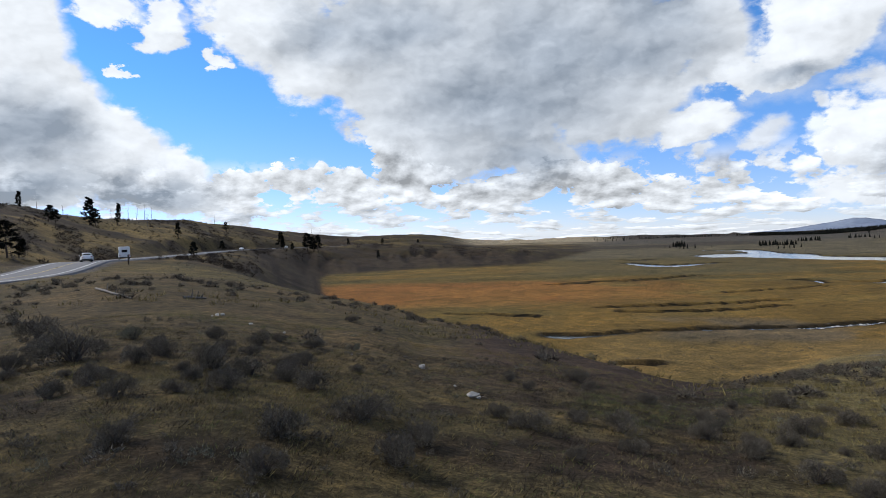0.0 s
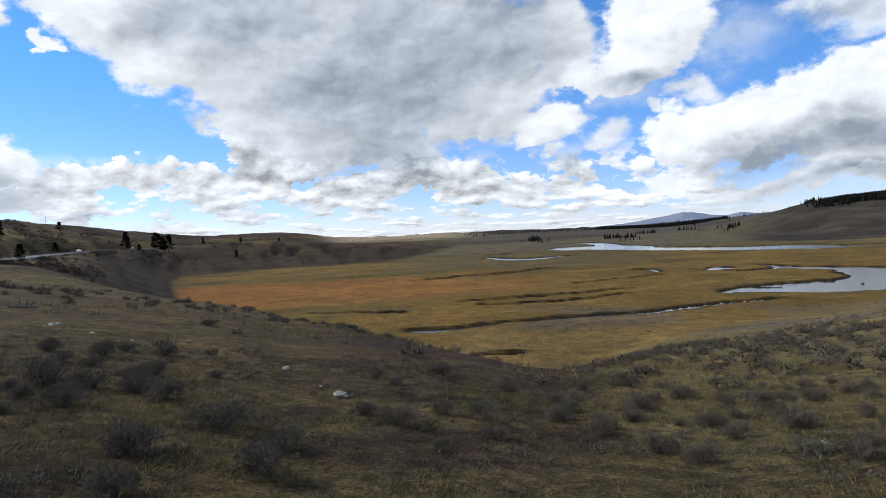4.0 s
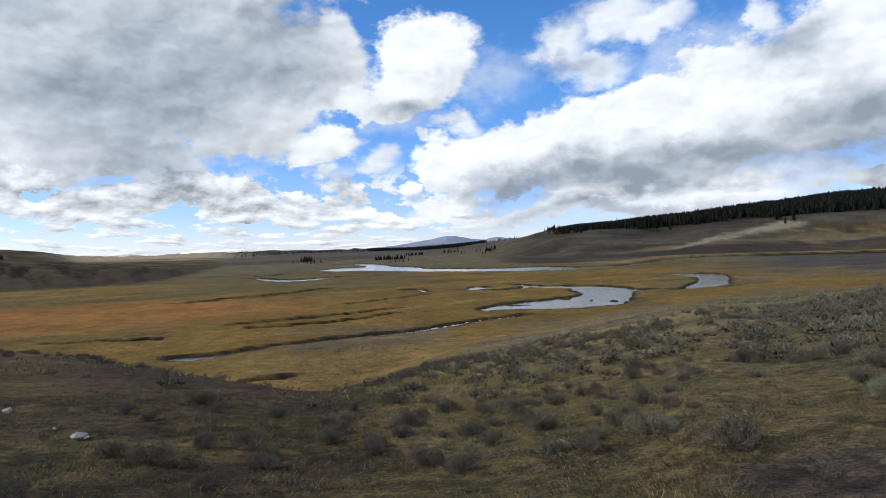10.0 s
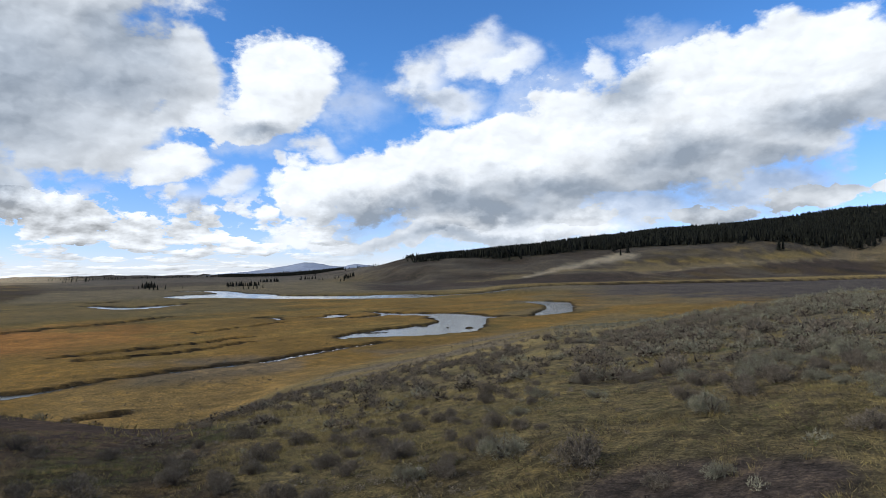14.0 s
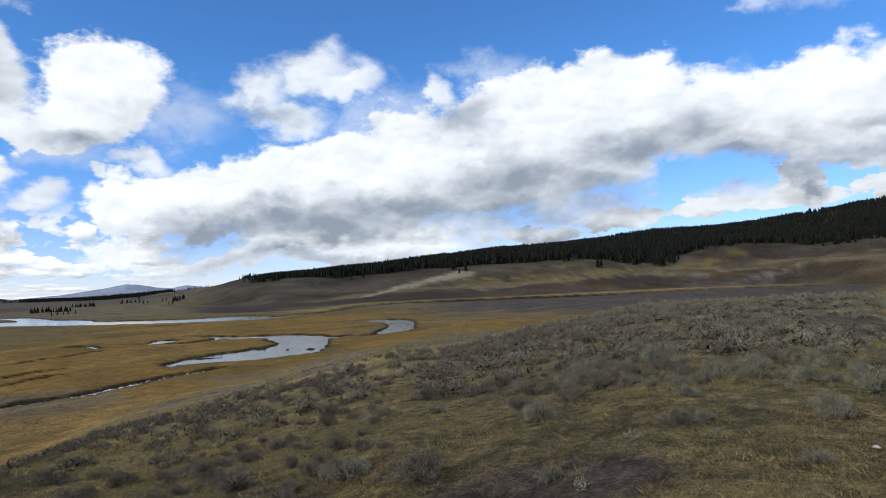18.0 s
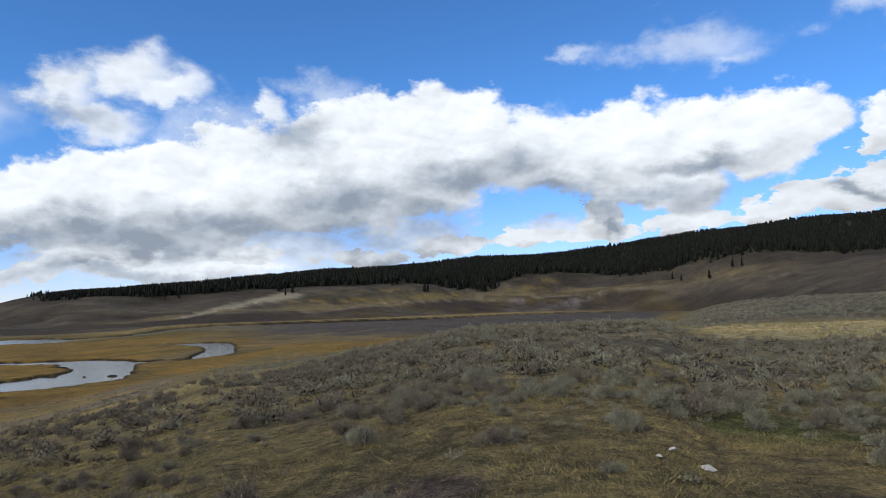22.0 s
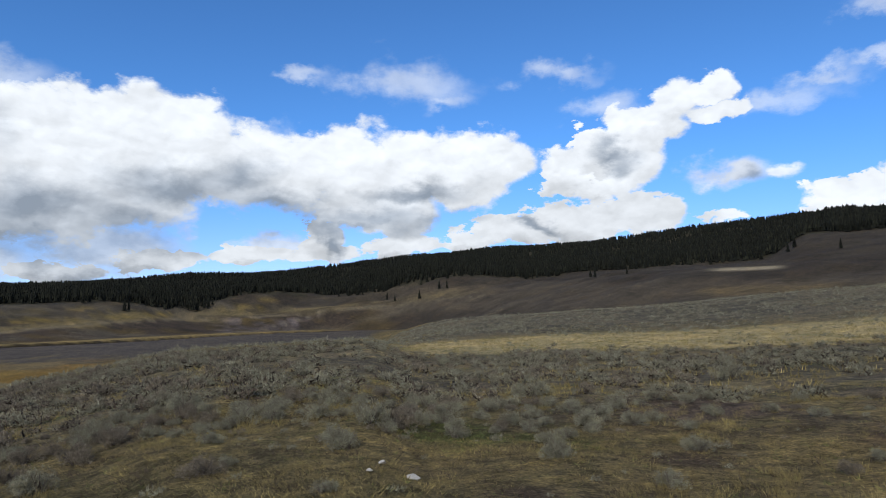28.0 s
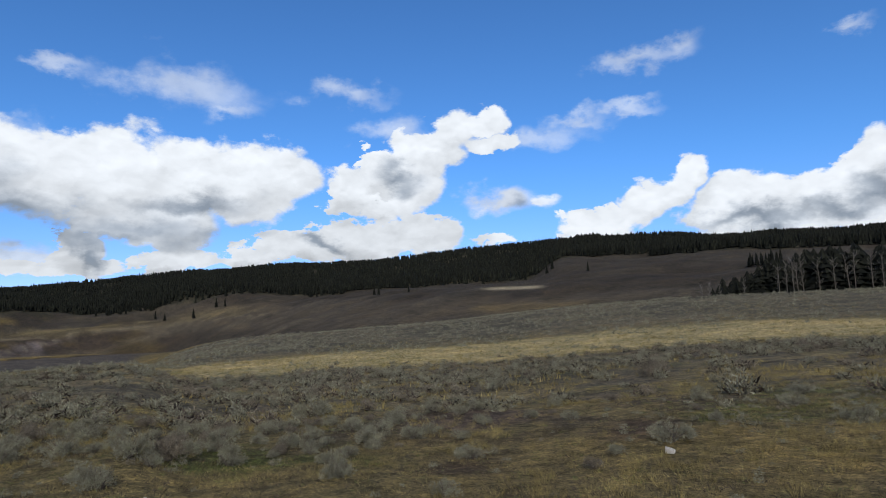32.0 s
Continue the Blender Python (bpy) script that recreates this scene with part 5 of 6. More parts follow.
# ---- trees ----
def conifer_shape(seed, tiers, sides, slim):
    """A conifer 1 m tall: jagged tiers of drooping boughs round a trunk."""
    g = random.Random(seed)
    crown, trunk = Tris(), Tris()
    trunk.tube((0, 0, -0.05), (0, 0, 0.9), 0.016, 0.004, 5)
    low = g.uniform(0.06, 0.16)
    for k in range(tiers):
        f = k / tiers
        z0 = low + (1 - low) * f - 0.01
        top = min(1.02, z0 + (1 - low) / tiers * g.uniform(1.7, 2.3))
        r = slim * (1 - f) ** 0.8 * g.uniform(0.85, 1.12) + 0.012
        w0 = g.uniform(0, 6.28)
        ring_pts = []
        for s in range(sides * 2):
            w = w0 + math.pi * s / sides
            rr = r * (g.uniform(0.85, 1.2) if s % 2 == 0 else g.uniform(0.45, 0.65))
            ring_pts.append((rr * math.cos(w), rr * math.sin(w), z0 - (0.02 if s % 2 == 0 else -0.015) + g.gauss(0, 0.008)))
        tip = (g.gauss(0, 0.006), g.gauss(0, 0.006), top)
        for s in range(sides * 2):
            crown.tri(ring_pts[s], ring_pts[(s + 1) % (sides * 2)], tip)
    return trunk, crown


FAR_TREES = []
for k in range(7):
    tr, cr = conifer_shape(100 + k, 3, 3, 0.15 + 0.015 * (k % 4))
    a, b = cr.arrays()
    FAR_TREES.append((a, b))
TREES = []
for k in range(7):
    tr, cr = conifer_shape(120 + k, 11, 6, 0.17 + 0.02 * (k % 4))
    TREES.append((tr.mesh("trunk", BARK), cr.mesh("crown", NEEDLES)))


def conifer(k, az, r, tall, label, group="", category="tree", sink=0.0, wide=1.0):
    p = bearing(az, r)
    ob = thing("conifer", label, category, Matrix.LocRotScale((p.x, p.y, height_at(p.x, p.y) - sink), Euler((0, 0, k * 1.7)), (tall * wide, tall * wide, tall)), group)
    for name, me in zip(("trunk", "crown"), TREES[k % 7]):
        new(name, me).parent = ob
    return ob


def wood_chance(x, y):
    r, az = np.hypot(x, y), np.degrees(np.arctan2(x, y))
    n = fbm(x / 45, y / 45, 101, 3)
    brow, top = ring(BROW, az)[0], ring(SKYLINE, az)[0]
    inside = smooth(-12, 22, r - brow + 40 * n) * (1 - smooth(120, 260, r - top))
    thin = 1 - 0.6 * smooth(120, 380, r - brow)
    return np.clip(inside * smooth(41.5, 44.5, az) * thin, 0, 1)


x, y, g = sow(118000, 700, 1850, 41, 157, wood_chance, 31)
brow = ring(BROW, np.degrees(np.arctan2(x, y)))[0]
deep = np.hypot(x, y) - brow
front = np.argsort(deep)[:120]
rest = np.setdiff1d(np.arange(len(x)), front)
tall = np.clip(g.normal(13.2, 1.3, len(x)), 9, 17) * (0.55 + 0.45 * smooth(43, 52, np.degrees(np.arctan2(x, y))))
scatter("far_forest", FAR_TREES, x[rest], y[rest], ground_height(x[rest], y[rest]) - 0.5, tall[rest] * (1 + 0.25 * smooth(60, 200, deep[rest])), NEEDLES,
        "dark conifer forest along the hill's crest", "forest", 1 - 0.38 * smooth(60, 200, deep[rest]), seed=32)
for k, i in enumerate(front):
    az, r = math.degrees(math.atan2(x[i], y[i])), float(np.hypot(x[i], y[i]))
    conifer(k, az, r, float(tall[i]) * 0.95, "dark slender conifer at the forest's lower edge", "conifers along the forest edge", sink=0.3)

LONE = [(73.4, 868, 15), (73.7, 872, 13), (78.6, 950, 17), (78.9, 955, 15), (95.0, 985, 12), (95.7, 950, 10), (97.9, 915, 13), (99.7, 919, 12), (100.4, 902, 12),
        (113.6, 737, 11), (113.2, 745, 10), (116.3, 690, 9), (132.4, 655, 9), (128.8, 700, 10), (129.3, 712, 11), (61.1, 780, 9), (61.7, 797, 15), (60.5, 809, 16),
        (60.7, 815, 18), (70.5, 880, 16), (41.8, 894, 5), (42.1, 900, 6), (41.0, 860, 4), (42.5, 909, 6)]
for k, (a, r, h) in enumerate(LONE):
    conifer(k + 3, a, r, h * 1.1, "single dark conifer on the open grey slope", "lone conifers on the far slope", sink=0.3)
MARSH_TREES = [(12.4, 1924, 14), (12.6, 1930, 12), (15.4, 1908, 14), (17.9, 671, 4), (19.3, 690, 8), (19.7, 688, 9), (20.2, 680, 10), (20.5, 650, 11), (20.8, 645, 12), (21.1, 640, 12), (21.7, 665, 10),
               (23.0, 668, 7), (27.9, 590, 8), (28.3, 600, 9), (28.7, 605, 8), (29.0, 612, 10), (29.5, 620, 9), (34.3, 860, 11), (34.6, 862, 10),
               (35.7, 875, 12), (36.0, 878, 10), (36.6, 876, 13), (36.2, 770, 10), (36.5, 772, 11), (39.1, 990, 14), (38.2, 1100, 14)]
for k, (a, r, h) in enumerate(MARSH_TREES):
    conifer(k, a, r, h * 0.42, "small dark conifer beyond the marsh", "conifers beyond the marsh", sink=0.2)
g = random.Random(12)
for a0, a1, r, n, h in [(26.5, 29.2, 690, 20, 5.2), (29.3, 30.9, 860, 11, 5), (32.6, 34.0, 930, 9, 5), (36.4, 37.4, 850, 7, 6), (19.9, 20.9, 715, 7, 6.5)]:
    for k in range(n):
        conifer(k, a0 + (a1 - a0) * (k + g.random()) / n, r + g.uniform(-14, 14), h * g.uniform(0.75, 1.2), "small dark conifer beyond the marsh", "conifers beyond the marsh", sink=0.2, wide=1.5)
x, y, g = sow(5200, 1380, 1640, 25.5, 36.5, lambda x, y: np.clip(0.95 - 0.2 * fbm(x / 60, y / 60, 109, 3), 0, 1) * smooth(25.5, 27.5, np.degrees(np.arctan2(x, y))), 39, 1.2)
scatter("valley_end_wood", FAR_TREES, x, y, ground_height(x, y) - 0.3, g.uniform(4.5, 7.5, len(x)), NEEDLES, "dark conifer belt at the foot of the blue mountain", "forest", seed=40)
x, y, g = sow(6500, 1050, 2700, 13, 40, lambda x, y: smooth(0.18, 0.42, fbm(x / 160, y / 70, 107, 3)) * 0.8 * smooth(12, 18, np.degrees(np.arctan2(x, y))), 33, 1.2)
scatter("distant_wood", FAR_TREES, x, y, ground_height(x, y) - 0.3, g.uniform(4, 7.5, len(x)), NEEDLES, "thin dark conifer belts across the valley's end", "forest", seed=34)


def pine_shape(seed, wide):
    """A branching mountain pine 1 m tall with clumped needles."""
    g = random.Random(seed)
    trunk, crown = Tris(), Tris()
    p, z = Vector((0, 0, -0.03)), 0.0
    bend = Vector((g.gauss(0, 0.012), g.gauss(0, 0.012), 0))
    axis = [p]
    for k in range(6):
        q = axis[-1] + Vector((bend.x + g.gauss(0, 0.008), bend.y + g.gauss(0, 0.008), 0.165))
        trunk.tube(axis[-1], q, 0.024 * (1 - k / 6.5), 0.024 * (1 - (k + 1) / 6.5), 6)
        axis.append(q)
    for k in range(34):
        f = 0.22 + 0.76 * (k / 34) ** 0.9
        b = axis[min(5, int(f * 6))].lerp(axis[min(6, int(f * 6) + 1)], f * 6 % 1)
        w = k * 2.4 + g.gauss(0, 0.4)
        l = wide * (1.15 - f) ** 0.7 * g.uniform(0.55, 1.15)
        e = b + Vector((math.cos(w) * l, math.sin(w) * l, g.uniform(-0.02, 0.07)))
        trunk.tube(b, e, 0.006, 0.002, 3)
        for c in range(15):
            h = b.lerp(e, g.uniform(0.45, 1.05)) + Vector((g.gauss(0, 0.018), g.gauss(0, 0.018), g.gauss(0.01, 0.014)))
            for _ in range(5):
                d = Vector((g.gauss(0, 1), g.gauss(0, 1), g.gauss(0.5, 0.6))).normalized()
                crown.blade(h, h + d * g.uniform(0.04, 0.07), 0.028, (g.gauss(0, 1), g.gauss(0, 1), 1))
    return trunk.mesh("trunk", BARK), crown.mesh("crown", NEEDLES)


PINES = [pine_shape(200 + k, 0.22 + 0.07 * (k % 3)) for k in range(5)]


def pine(k, az, r, tall, label, wide=1.0):
    p = bearing(az, r)
    ob = thing("pine", label, "tree", Matrix.LocRotScale((p.x, p.y, height_at(p.x, p.y) - 0.1), Euler((0, 0, k * 2.1)), (tall * wide, tall * wide, tall)), "pines on the road hill")
    for name, me in zip(("trunk", "crown"), PINES[k % 5]):
        new(name, me).parent = ob
    return ob


for k, (a, r, h, w) in enumerate([(-33.8, 310, 7.5, 0.9), (-29.1, 326, 13, 1.0), (-28.7, 322, 9, 1.0), (-27.2, 353, 11, 0.8), (-22.7, 345, 8, 0.9), (-21.5, 235, 5, 1.5), (-19.3, 370, 6, 1.3),
                                  (-14.5, 422, 11.5, 0.8), (-14.2, 424, 9, 0.9), (-12.1, 450, 13.5, 1.2), (-11.6, 452, 11, 1.2), (-11.2, 455, 12, 1.1), (-18.9, 507, 8, 1.0), (-8.5, 585, 7, 1.0),
                                  (-5.5, 633, 6, 1.2), (-31.9, 283, 6.5, 1.6), (-31.4, 286, 5.5, 1.5), (-34.6, 157, 8, 1.3), (-33.9, 160, 4, 1.6), (-5.9, 471, 7, 1.0), (-13.4, 428, 5, 1.4), (-2.3, 660, 5, 1.2)]):
    pine(k, a, r, h, "dark weathered pine on the grassy road hill", w)


def snag(seed, az, r, tall):
    g, t = random.Random(seed), Tris()
    top = Vector((g.gauss(0, 0.05) * tall, g.gauss(0, 0.05) * tall, tall))
    t.tube((0, 0, -0.2), top, 0.16, 0.03, 6)
    limbs = Tris()
    for k in range(9):
        b = top * g.uniform(0.35, 0.95)
        w = g.uniform(0, 6.28)
        limbs.tube(b, b + Vector((math.cos(w), math.sin(w), 0.45)) * tall * g.uniform(0.06, 0.16), 0.05, 0.015, 4)
    p = bearing(az, r)
    ob = thing("dead_tree", "bare grey dead tree standing on the skyline", "tree", pose(p.x, p.y, height_at(p.x, p.y), 0, 0, 0), "dead trees on the skyline")
    new("trunk", t.mesh("trunk", SNAG_WOOD)).parent = ob
    new("limb", limbs.mesh("limb", SNAG_WOOD)).parent = ob


for k, (a, r, h) in enumerate([(-32.6, 335, 4), (-27.6, 420, 6), (-26.4, 430, 8), (-25.8, 450, 8), (-25.2, 455, 11), (-24.7, 450, 10), (-24.95, 380, 9), (-11.7, 806, 9), (-11.0, 803, 11), (-19.8, 605, 9), (-30.9, 345, 5)]):
    snag(300 + k, a, r, h)


# copse behind the sage rise: bare aspens before dark conifers
def aspen(seed, az, r, tall):
    g, t, twig = random.Random(seed), Tris(), Tris()
    top = Vector((g.gauss(0, 0.03) * tall, g.gauss(0, 0.03) * tall, tall))
    t.tube((0, 0, -0.3), top * 0.6, 0.15, 0.09, 7)
    t.tube(top * 0.6, top, 0.09, 0.02, 6)
    for k in range(26):
        b = top * g.uniform(0.3, 0.97)
        w = g.uniform(0, 6.28)
        e = b + Vector((math.cos(w), math.sin(w), 1.1)) * tall * g.uniform(0.04, 0.11)
        twig.tube(b, e, 0.03, 0.01, 3)
        for _ in range(3):
            twig.tube(e, e + Vector((g.gauss(0, 1), g.gauss(0, 1), 1.0)) * tall * 0.035, 0.012, 0.005, 3)
    p = bearing(az, r)
    ob = thing("aspen", "bare pale-barked aspen in front of dark conifers", "tree", pose(p.x, p.y, height_at(p.x, p.y), 0, 0, 0), "aspens in the copse")
    new("trunk", t.mesh("trunk", PALE_BARK)).parent = ob
    new("branch", twig.mesh("branch", SNAG_WOOD)).parent = ob


for k, (a, r, h) in enumerate([(147.4, 196, 10), (147.9, 199, 11), (148.4, 195, 12.5), (148.7, 202, 11), (149.1, 197, 13), (152.2, 196, 12), (152.5, 201, 13), (153.6, 198, 12), (154.3, 202, 12), (142.2, 205, 7),
                               (141.7, 207, 6.5), (144.9, 203, 8), (150.2, 204, 12), (151.2, 203, 12), (155.3, 200, 12), (143.0, 207, 7)]):
    aspen(400 + k, a, r, h)
g = random.Random(9)
for k in range(84):
    a = 142.6 + 15 * (k / 84) + g.gauss(0, 0.15)
    h = 7.5 + 7.0 * min(1.0, max(0.0, (a - 143.0) / 6)) + g.uniform(-1.2, 2.5)
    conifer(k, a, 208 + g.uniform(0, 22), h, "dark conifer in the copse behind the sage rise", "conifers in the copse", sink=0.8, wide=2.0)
for k in range(14):
    conifer(k + 2, 145.3 + 2.6 * k / 14 + g.gauss(0, 0.1), 548 + g.uniform(-8, 14), g.uniform(8, 12), "dark conifer clump on the bare hillside", "conifers on the bare hillside", sink=0.2)


# ---- stones, logs and a roadside post ----
def stone_mesh(seed, flat):
    """A broken block of limestone, 1 m across."""
    g = random.Random(seed)
    bm = bmesh.new()
    for k in range(15):
        d = Vector((g.gauss(0, 1), g.gauss(0, 1), g.gauss(0, 1))).normalized() * g.uniform(0.42, 0.52)
        bm.verts.new((d.x * g.uniform(0.75, 1.1), d.y * 0.8, d.z * flat))
    hull = bmesh.ops.convex_hull(bm, input=bm.verts)
    bmesh.ops.delete(bm, geom=[v for v in hull["geom_interior"] if isinstance(v, bmesh.types.BMVert)], context="VERTS")
    bmesh.ops.bevel(bm, geom=bm.edges, offset=0.025, segments=1, affect="EDGES")
    me = bpy.data.meshes.new("stone")
    bm.to_mesh(me)
    bm.free()
    me.materials.append(STONE)
    return me


STONES = [stone_mesh(k + 1, 0.6 + 0.15 * (k % 3)) for k in range(5)]
for k, (a, r, w) in enumerate([(2.2, 10.2, 0.33), (2.75, 10.25, 0.16), (-19.9, 19.0, 0.22), (-19.5, 19.1, 0.25), (-20.3, 18.8, 0.14), (-17.2, 17.3, 0.18), (-8.6, 13.0, 0.09), (-2.3, 13.5, 0.26), (0.6, 11.2, 0.12),
                               (94.5, 7.6, 0.14), (93.4, 7.0, 0.13), (97.3, 7.1, 0.25), (138.2, 8.6, 0.25), (118.4, 4.9, 0.26), (-14.4, 16.4, 0.14), (28.3, 10.6, 0.10), (43.0, 8.0, 0.13)]):
    p = bearing(a, r)
    ob = new("stone", STONES[k % 5])
    w *= 0.85
    ob.matrix_basis = Matrix.LocRotScale((p.x, p.y, height_at(p.x, p.y) + w * 0.2), Euler((0, 0, k * 1.3)), (w, w * 0.85, w * 0.75))
    tagged(ob, "pale whitish stone lying in the short grass", "stone", "pale stones in the grass")
g = random.Random(4)
line = WATER_LINES[WATERS.index(CREEK)]
for k in range(34):
    q = line[int(len(line) * (0.45 + 0.5 * k / 34))]
    ob = new("stone", STONES[k % 5])
    w = g.uniform(0.5, 1.3)
    ob.matrix_basis = Matrix.LocRotScale((q[0] + g.gauss(0, 0.7), q[1] + g.gauss(0, 0.7), WATER_Z + 0.02), Euler((0, 0, k)), (w, w * 0.8, w * 0.5))
    tagged(ob, "pale boulder in the marsh creek", "stone", "boulders in the creek")


def log(a0, r0, a1, r1, thick):
    p, q = bearing(a0, r0), bearing(a1, r1)
    p.z, q.z = height_at(p.x, p.y) + thick * 0.6, height_at(q.x, q.y) + thick * 0.6
    t, limb = Tris(), Tris()
    d = q - p
    for k in range(4):
        t.tube(d * (k / 4) + Vector((0, 0, 0.02 * (k % 2))), d * ((k + 1) / 4) + Vector((0, 0, 0.02 * ((k + 1) % 2))), thick * (1 - 0.12 * k), thick * (0.88 - 0.12 * k), 7)
    for f, h in ((0.35, 0.35), (0.6, 0.28), (0.8, 0.2)):
        limb.tube(d * f, d * f + Vector((0.1, -0.1, h)), 0.03, 0.01, 4)
    ob = thing("fallen_log", "weathered grey fallen log in dry grass", "log", pose(*p), "fallen logs")
    new("trunk", t.mesh("trunk", SNAG_WOOD)).parent = ob
    new("limb_stub", limb.mesh("limb_stub", SNAG_WOOD)).parent = ob


log(-28.9, 33, -26.4, 26, 0.06)
log(-22.5, 26.4, -20.7, 26.8, 0.06)

p = bearing(-26.5, 118)
post = thing("roadside_post", "dark wooden roadside post beside the bend", "post", pose(p.x, p.y, height_at(p.x, p.y)))
t = Tris()
t.tube((0, 0, -0.2), (0, 0, 1.55), 0.13, 0.12, 8)
new("shaft", t.mesh("shaft", BARK)).parent = post
t = Tris()
t.tube((0, 0, 1.55), (0, 0, 1.75), 0.16, 0.02, 8)
new("cap", t.mesh("cap", BARK)).parent = post


# ---- vehicles on the road ----
def paint(name, c, rough=0.3):
    return grained(name, tuple(v * 0.93 for v in c), c, 1.5, rough, 0.5, 0)


WHITE, DARK_BLUE, SILVER = paint("white_car_paint", (0.78, 0.78, 0.77)), paint("dark_car_paint", (0.03, 0.035, 0.045)), paint("silver_car_paint", (0.5, 0.5, 0.51))
GLASS = paint("tinted_glass", (0.015, 0.018, 0.02), 0.06)
RUBBER = paint("tyre_rubber", (0.02, 0.02, 0.02), 0.9)
RIM = paint("alloy_rim", (0.45, 0.45, 0.46), 0.35)
RED = paint("red_lamp_lens", (0.45, 0.02, 0.015), 0.25)


def loft(sections):
    """A closed body through cross-sections of (y, half width, bottom, top)."""
    bm = bmesh.new()
    rows = []
    for yy, w, lo, hi in sections:
        c = min(w, (hi - lo)) * 0.16
        rows.append([bm.verts.new((px, yy, pz)) for px, pz in ((-w + c, lo), (w - c, lo), (w, lo + c), (w * 0.97, hi - c), (w * 0.97 - c, hi), (-w * 0.97 + c, hi), (-w * 0.97, hi - c), (-w, lo + c))])
    for a, b in zip(rows, rows[1:]):
        for k in range(8):
            bm.faces.new((a[k], a[(k + 1) % 8], b[(k + 1) % 8], b[k]))
    bm.faces.new(rows[0])
    bm.faces.new(rows[-1])
    bmesh.ops.recalc_face_normals(bm, faces=bm.faces)
    return bm


def disc(x, y, z, r, width, sides=14):
    bm = bmesh.new()
    bmesh.ops.create_cone(bm, segments=sides, radius1=r, radius2=r, depth=width, cap_ends=True, matrix=Matrix.Translation((x, y, z)) @ Matrix.Rotation(math.pi / 2, 4, "Y"))
    return bm


def box(x0, x1, y0, y1, z0, z1, soft=0.02):
    bm = bmesh.new()
    bmesh.ops.create_cube(bm, size=1, matrix=Matrix.Translation(((x0 + x1) / 2, (y0 + y1) / 2, (z0 + z1) / 2)) @ Matrix.Diagonal((x1 - x0, y1 - y0, z1 - z0, 1)))
    bmesh.ops.bevel(bm, geom=bm.edges, offset=soft, segments=1, affect="EDGES")
    return bm


def wheels(ob, half, ys, r):
    for yy in ys:
        for s in (-1, 1):
            w = part("wheel", disc(s * (half - 0.11), yy, r, r, 0.22), RUBBER, ob, "black tyre on a grey rim")
            part("rim", disc(s * (half - 0.0), yy, r, r * 0.6, 0.03), RIM, w)


def road_pose(az, side, back=False):
    """A pose on the road at that bearing, on one of its lanes."""
    a = np.degrees(np.arctan2(ROAD_LINE[:, 0], ROAD_LINE[:, 1]))
    i = int(np.argmin(np.abs(a - az)))
    i = min(max(i, 1), len(ROAD_LINE) - 2)
    d = ROAD_LINE[i + 1, :2] - ROAD_LINE[i - 1, :2]
    d /= np.linalg.norm(d)
    q = ROAD_LINE[i, :2] + np.array([d[1], -d[0]]) * side
    turn = math.degrees(math.atan2(-d[0], d[1])) + (180 if back else 0)
    return pose(q[0], q[1], ROAD_LINE[i, 2] + 0.01, 0, 0, turn)


def car(m, coat, label, tall=1.55):
    ob = thing("car", label, "car", m, "cars on the road")
    h = tall
    part("body", loft([(-2.25, 0.72, 0.42, 0.8), (-2.1, 0.86, 0.3, 0.98), (-1.2, 0.9, 0.26, 1.0), (0.9, 0.9, 0.26, 0.98), (1.8, 0.86, 0.28, 0.88), (2.25, 0.74, 0.4, 0.68)]), coat, ob)
    part("cabin", loft([(-2.05, 0.74, 0.95, 1.02), (-1.6, 0.72, 0.95, h - 0.05), (-0.6, 0.70, 0.95, h), (0.35, 0.70, 0.95, h - 0.03), (1.1, 0.74, 0.9, 0.99)]), coat, ob)
    for s in (-1, 1):
        part("side_window", box(s * 0.735 - 0.01, s * 0.735 + 0.01, -1.55, 0.5, 1.06, h - 0.16), GLASS, ob, "dark tinted glass")
        part("tail_lamp", box(s * 0.68 - 0.1, s * 0.68 + 0.1, -2.2, -2.1, 0.78, 0.95), RED, ob, "red lens")
        part("mirror", box(s * 0.97 - 0.08, s * 0.97 + 0.08, 0.45, 0.6, 1.0, 1.13), coat, ob)
    part("rear_window", box(-0.58, 0.58, -1.86, -1.82, 1.06, h - 0.14), GLASS, ob, "dark tinted glass")
    part("windscreen", box(-0.6, 0.6, 0.72, 0.78, 1.04, h - 0.2), GLASS, ob, "dark tinted glass")
    part("bumper", box(-0.8, 0.8, -2.3, -2.2, 0.38, 0.56), RUBBER, ob)
    wheels(ob, 0.9, (-1.35, 1.4), 0.34)
    return ob


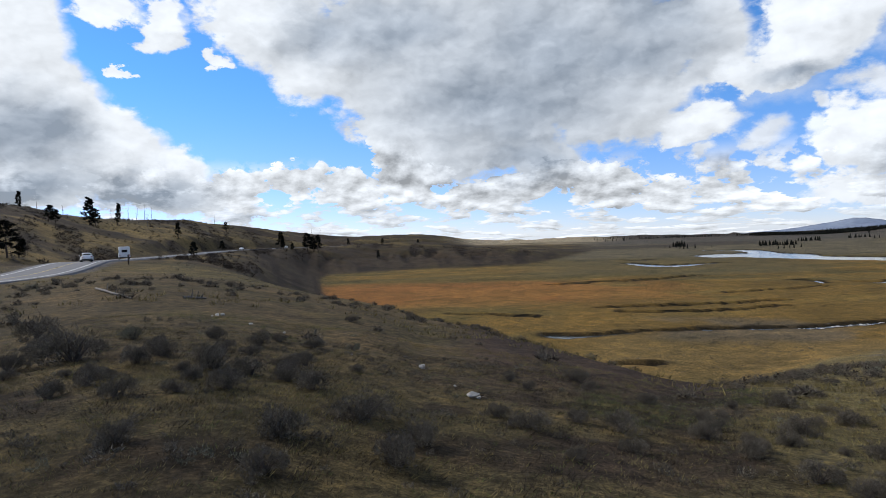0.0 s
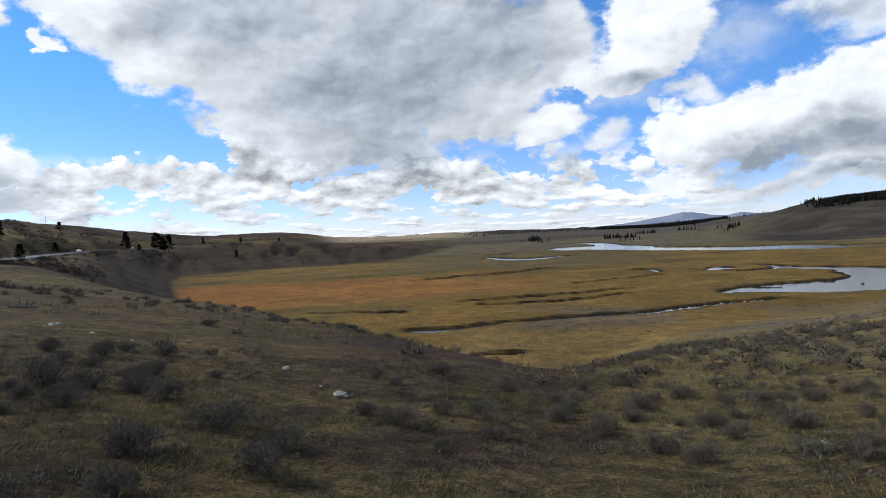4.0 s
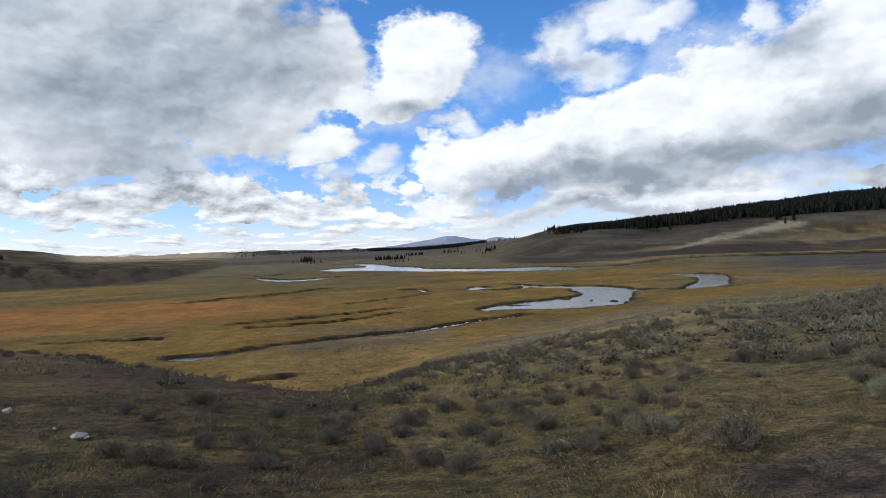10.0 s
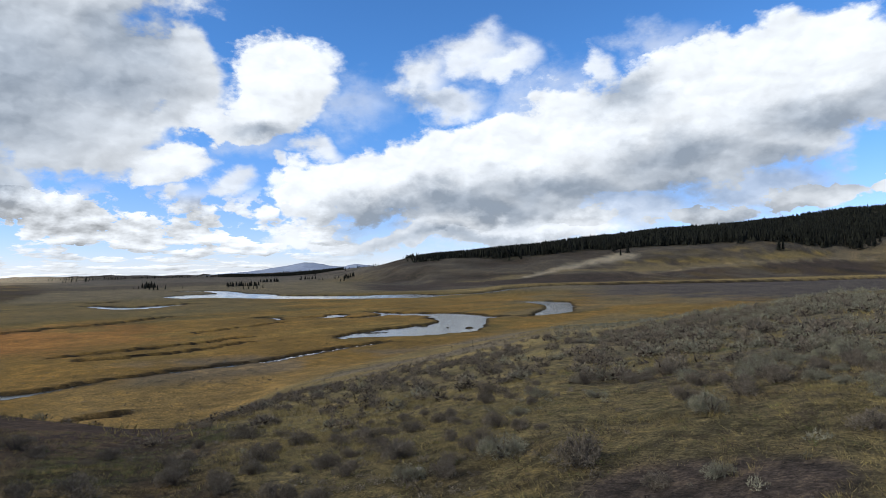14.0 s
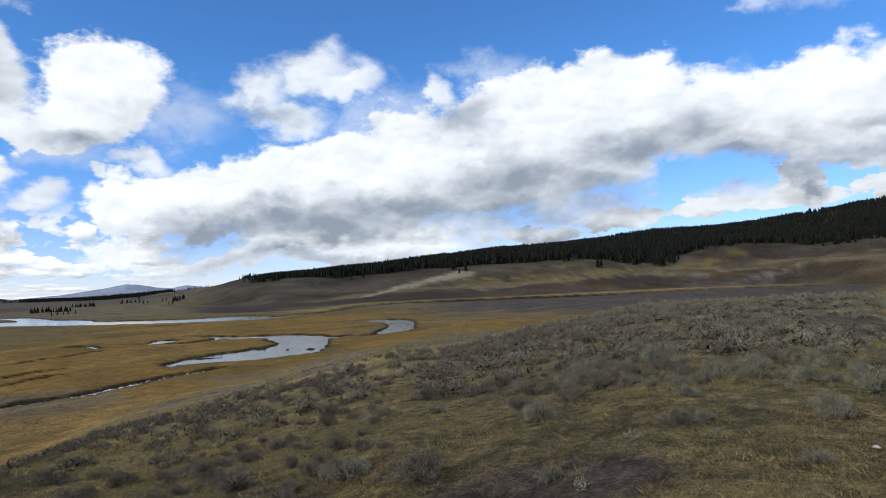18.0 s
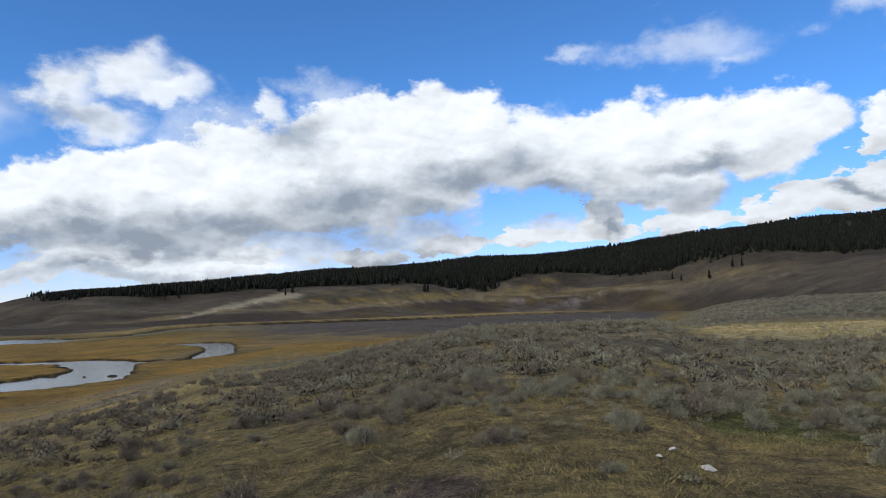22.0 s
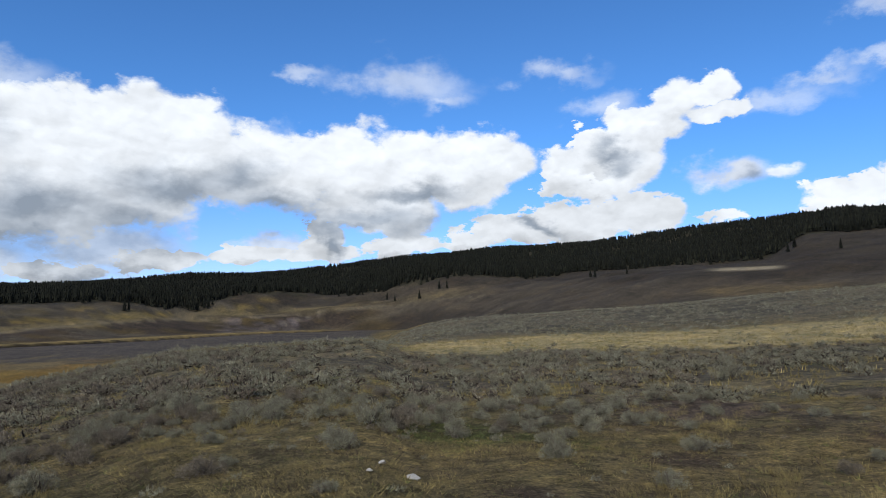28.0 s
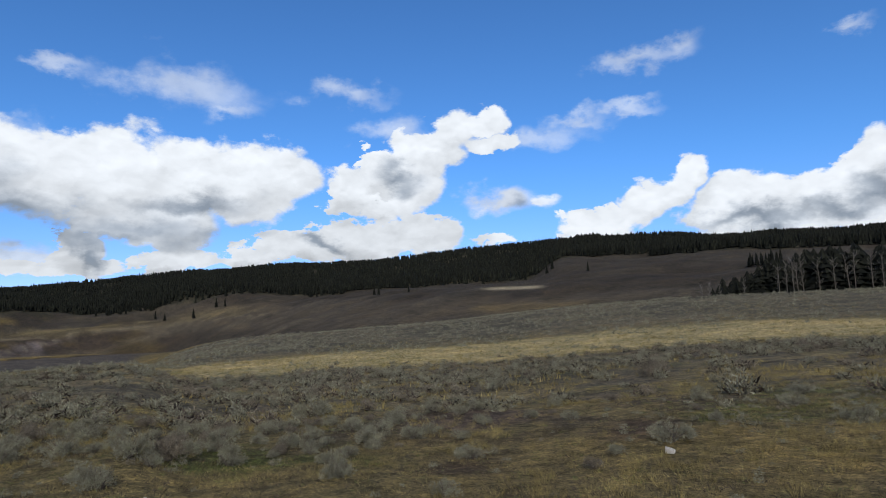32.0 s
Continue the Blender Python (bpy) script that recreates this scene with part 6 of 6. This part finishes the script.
def motorhome(m):
    ob = thing("motorhome", "white motorhome with dark windows on the road bend", "motorhome", m)
    part("body", loft([(-3.4, 1.1, 0.55, 2.95), (-3.3, 1.16, 0.45, 3.05), (1.6, 1.16, 0.45, 3.05), (2.6, 1.12, 1.9, 2.9)]), WHITE, ob)
    part("cab", loft([(1.5, 1.0, 0.45, 1.95), (2.5, 1.0, 0.45, 1.9), (3.0, 0.95, 0.45, 1.25), (3.7, 0.85, 0.5, 1.1)]), WHITE, ob)
    part("rear_window", box(-0.6, 0.6, -3.45, -3.38, 1.7, 2.3), GLASS, ob, "dark tinted glass")
    for s in (-1, 1):
        for y0, y1 in ((-2.6, -1.6), (-0.8, 0.4)):
            part("side_window", box(s * 1.165 - 0.01, s * 1.165 + 0.01, y0, y1, 1.6, 2.2), GLASS, ob, "dark tinted glass")
        part("tail_lamp", box(s * 0.98 - 0.08, s * 0.98 + 0.08, -3.44, -3.38, 0.9, 1.2), RED, ob, "red lens")
    part("stripe", box(-1.18, 1.18, -3.0, 1.4, 1.05, 1.2), SILVER, ob, "grey stripe")
    part("bumper", box(-1.1, 1.1, -3.55, -3.38, 0.5, 0.68), RUBBER, ob)
    wheels(ob, 1.1, (-2.0, 2.6), 0.4)


car(road_pose(-30.0, 1.2) @ pose(0, 0, 0, 0, 0, 14), WHITE, "white estate car seen from behind on the road", 1.62)
car(road_pose(-28.6, -1.8, True), DARK_BLUE, "dark blue car coming along the bend")
motorhome(road_pose(-27.2, 1.2) @ pose(0, 0, 0, 0, 0, 14))
car(road_pose(-17.5, -1.8, True), WHITE, "white car on the far stretch of road")
car(road_pose(-14.1, 1.8), WHITE, "white car half hidden by a pine")
car(road_pose(-5.5, 1.8), DARK_BLUE, "dark car on the hill road far off")
car(road_pose(-4.8, -1.8, True), WHITE, "white car on the hill road far off")
car(road_pose(-2.5, 1.8), DARK_BLUE, "dark car at the end of the visible road")


# ---- mountain at the end of the valley ----
def mountain(name, peaks, r, label, mat):
    """A long worn ridge: bearing and angle of its crest, with spurs towards the valley."""
    a = np.array([q[0] for q in peaks], float)
    e = np.array([q[1] for q in peaks], float)
    az = np.linspace(a[0], a[-1], 160)
    el = np.interp(az, a, e) + 0.03 * fbm(az * 1.3, az * 0 + 3, 5, 3)
    rows = np.linspace(0, 1, 26)
    A, S = np.meshgrid(az, rows)
    E, _ = np.meshgrid(el, rows)
    R = r - 420 * S
    crest = EYE + r * np.tan(np.radians(E))
    x, y = R * np.sin(np.radians(A)), R * np.cos(np.radians(A))
    fold = fbm(x / 90 + S * 2, y / 160, 37, 4)
    z = crest * (1 - S) ** 1.2 + (-45) * (1 - (1 - S) ** 1.2) + fold * 9 * np.sin(np.pi * np.clip(S, 0, 1))
    n, k = x.shape
    i = np.arange(n * k).reshape(n, k)
    f = np.stack([i[:-1, :-1].ravel(), i[:-1, 1:].ravel(), i[1:, 1:].ravel(), i[1:, :-1].ravel()], 1)[:, ::-1]
    back = np.stack([x[0] * 1.04, y[0] * 1.04, np.full(k, -60.0)], 1)
    v = np.vstack([np.stack([x.ravel(), y.ravel(), z.ravel()], 1), back])
    f = np.vstack([f, np.stack([i[0, 1:], i[0, :-1], n * k + np.arange(k - 1), n * k + 1 + np.arange(k - 1)], 1)])
    return tagged(new(name, mesh_of(name, v, f, mat, True)), label, "mountain", kind="structure")


# forested slopes, with the blue of distance haze put into the colour
HAZE_BLUE = grained("distant_mountain", (0.16, 0.20, 0.28), (0.24, 0.28, 0.35), 0.006, 0.95, fine=5, relief=0.0)
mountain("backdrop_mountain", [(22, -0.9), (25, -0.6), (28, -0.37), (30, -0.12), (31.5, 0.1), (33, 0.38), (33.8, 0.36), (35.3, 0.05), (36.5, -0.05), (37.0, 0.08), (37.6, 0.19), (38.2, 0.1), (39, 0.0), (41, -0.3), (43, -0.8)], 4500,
         "long forested mountain at the end of the valley, haze-blue in colour", HAZE_BLUE)
PALE_PLAIN = grained("distant_ridge", (0.20, 0.20, 0.21), (0.30, 0.29, 0.28), 0.006, 0.95, fine=5, relief=0.0)
mountain("backdrop_ridge", [(2, -1.2), (5, -0.8), (7, -0.62), (12, -0.62), (17, -0.9)], 4300, "low hazy ridge on the horizon", PALE_PLAIN)
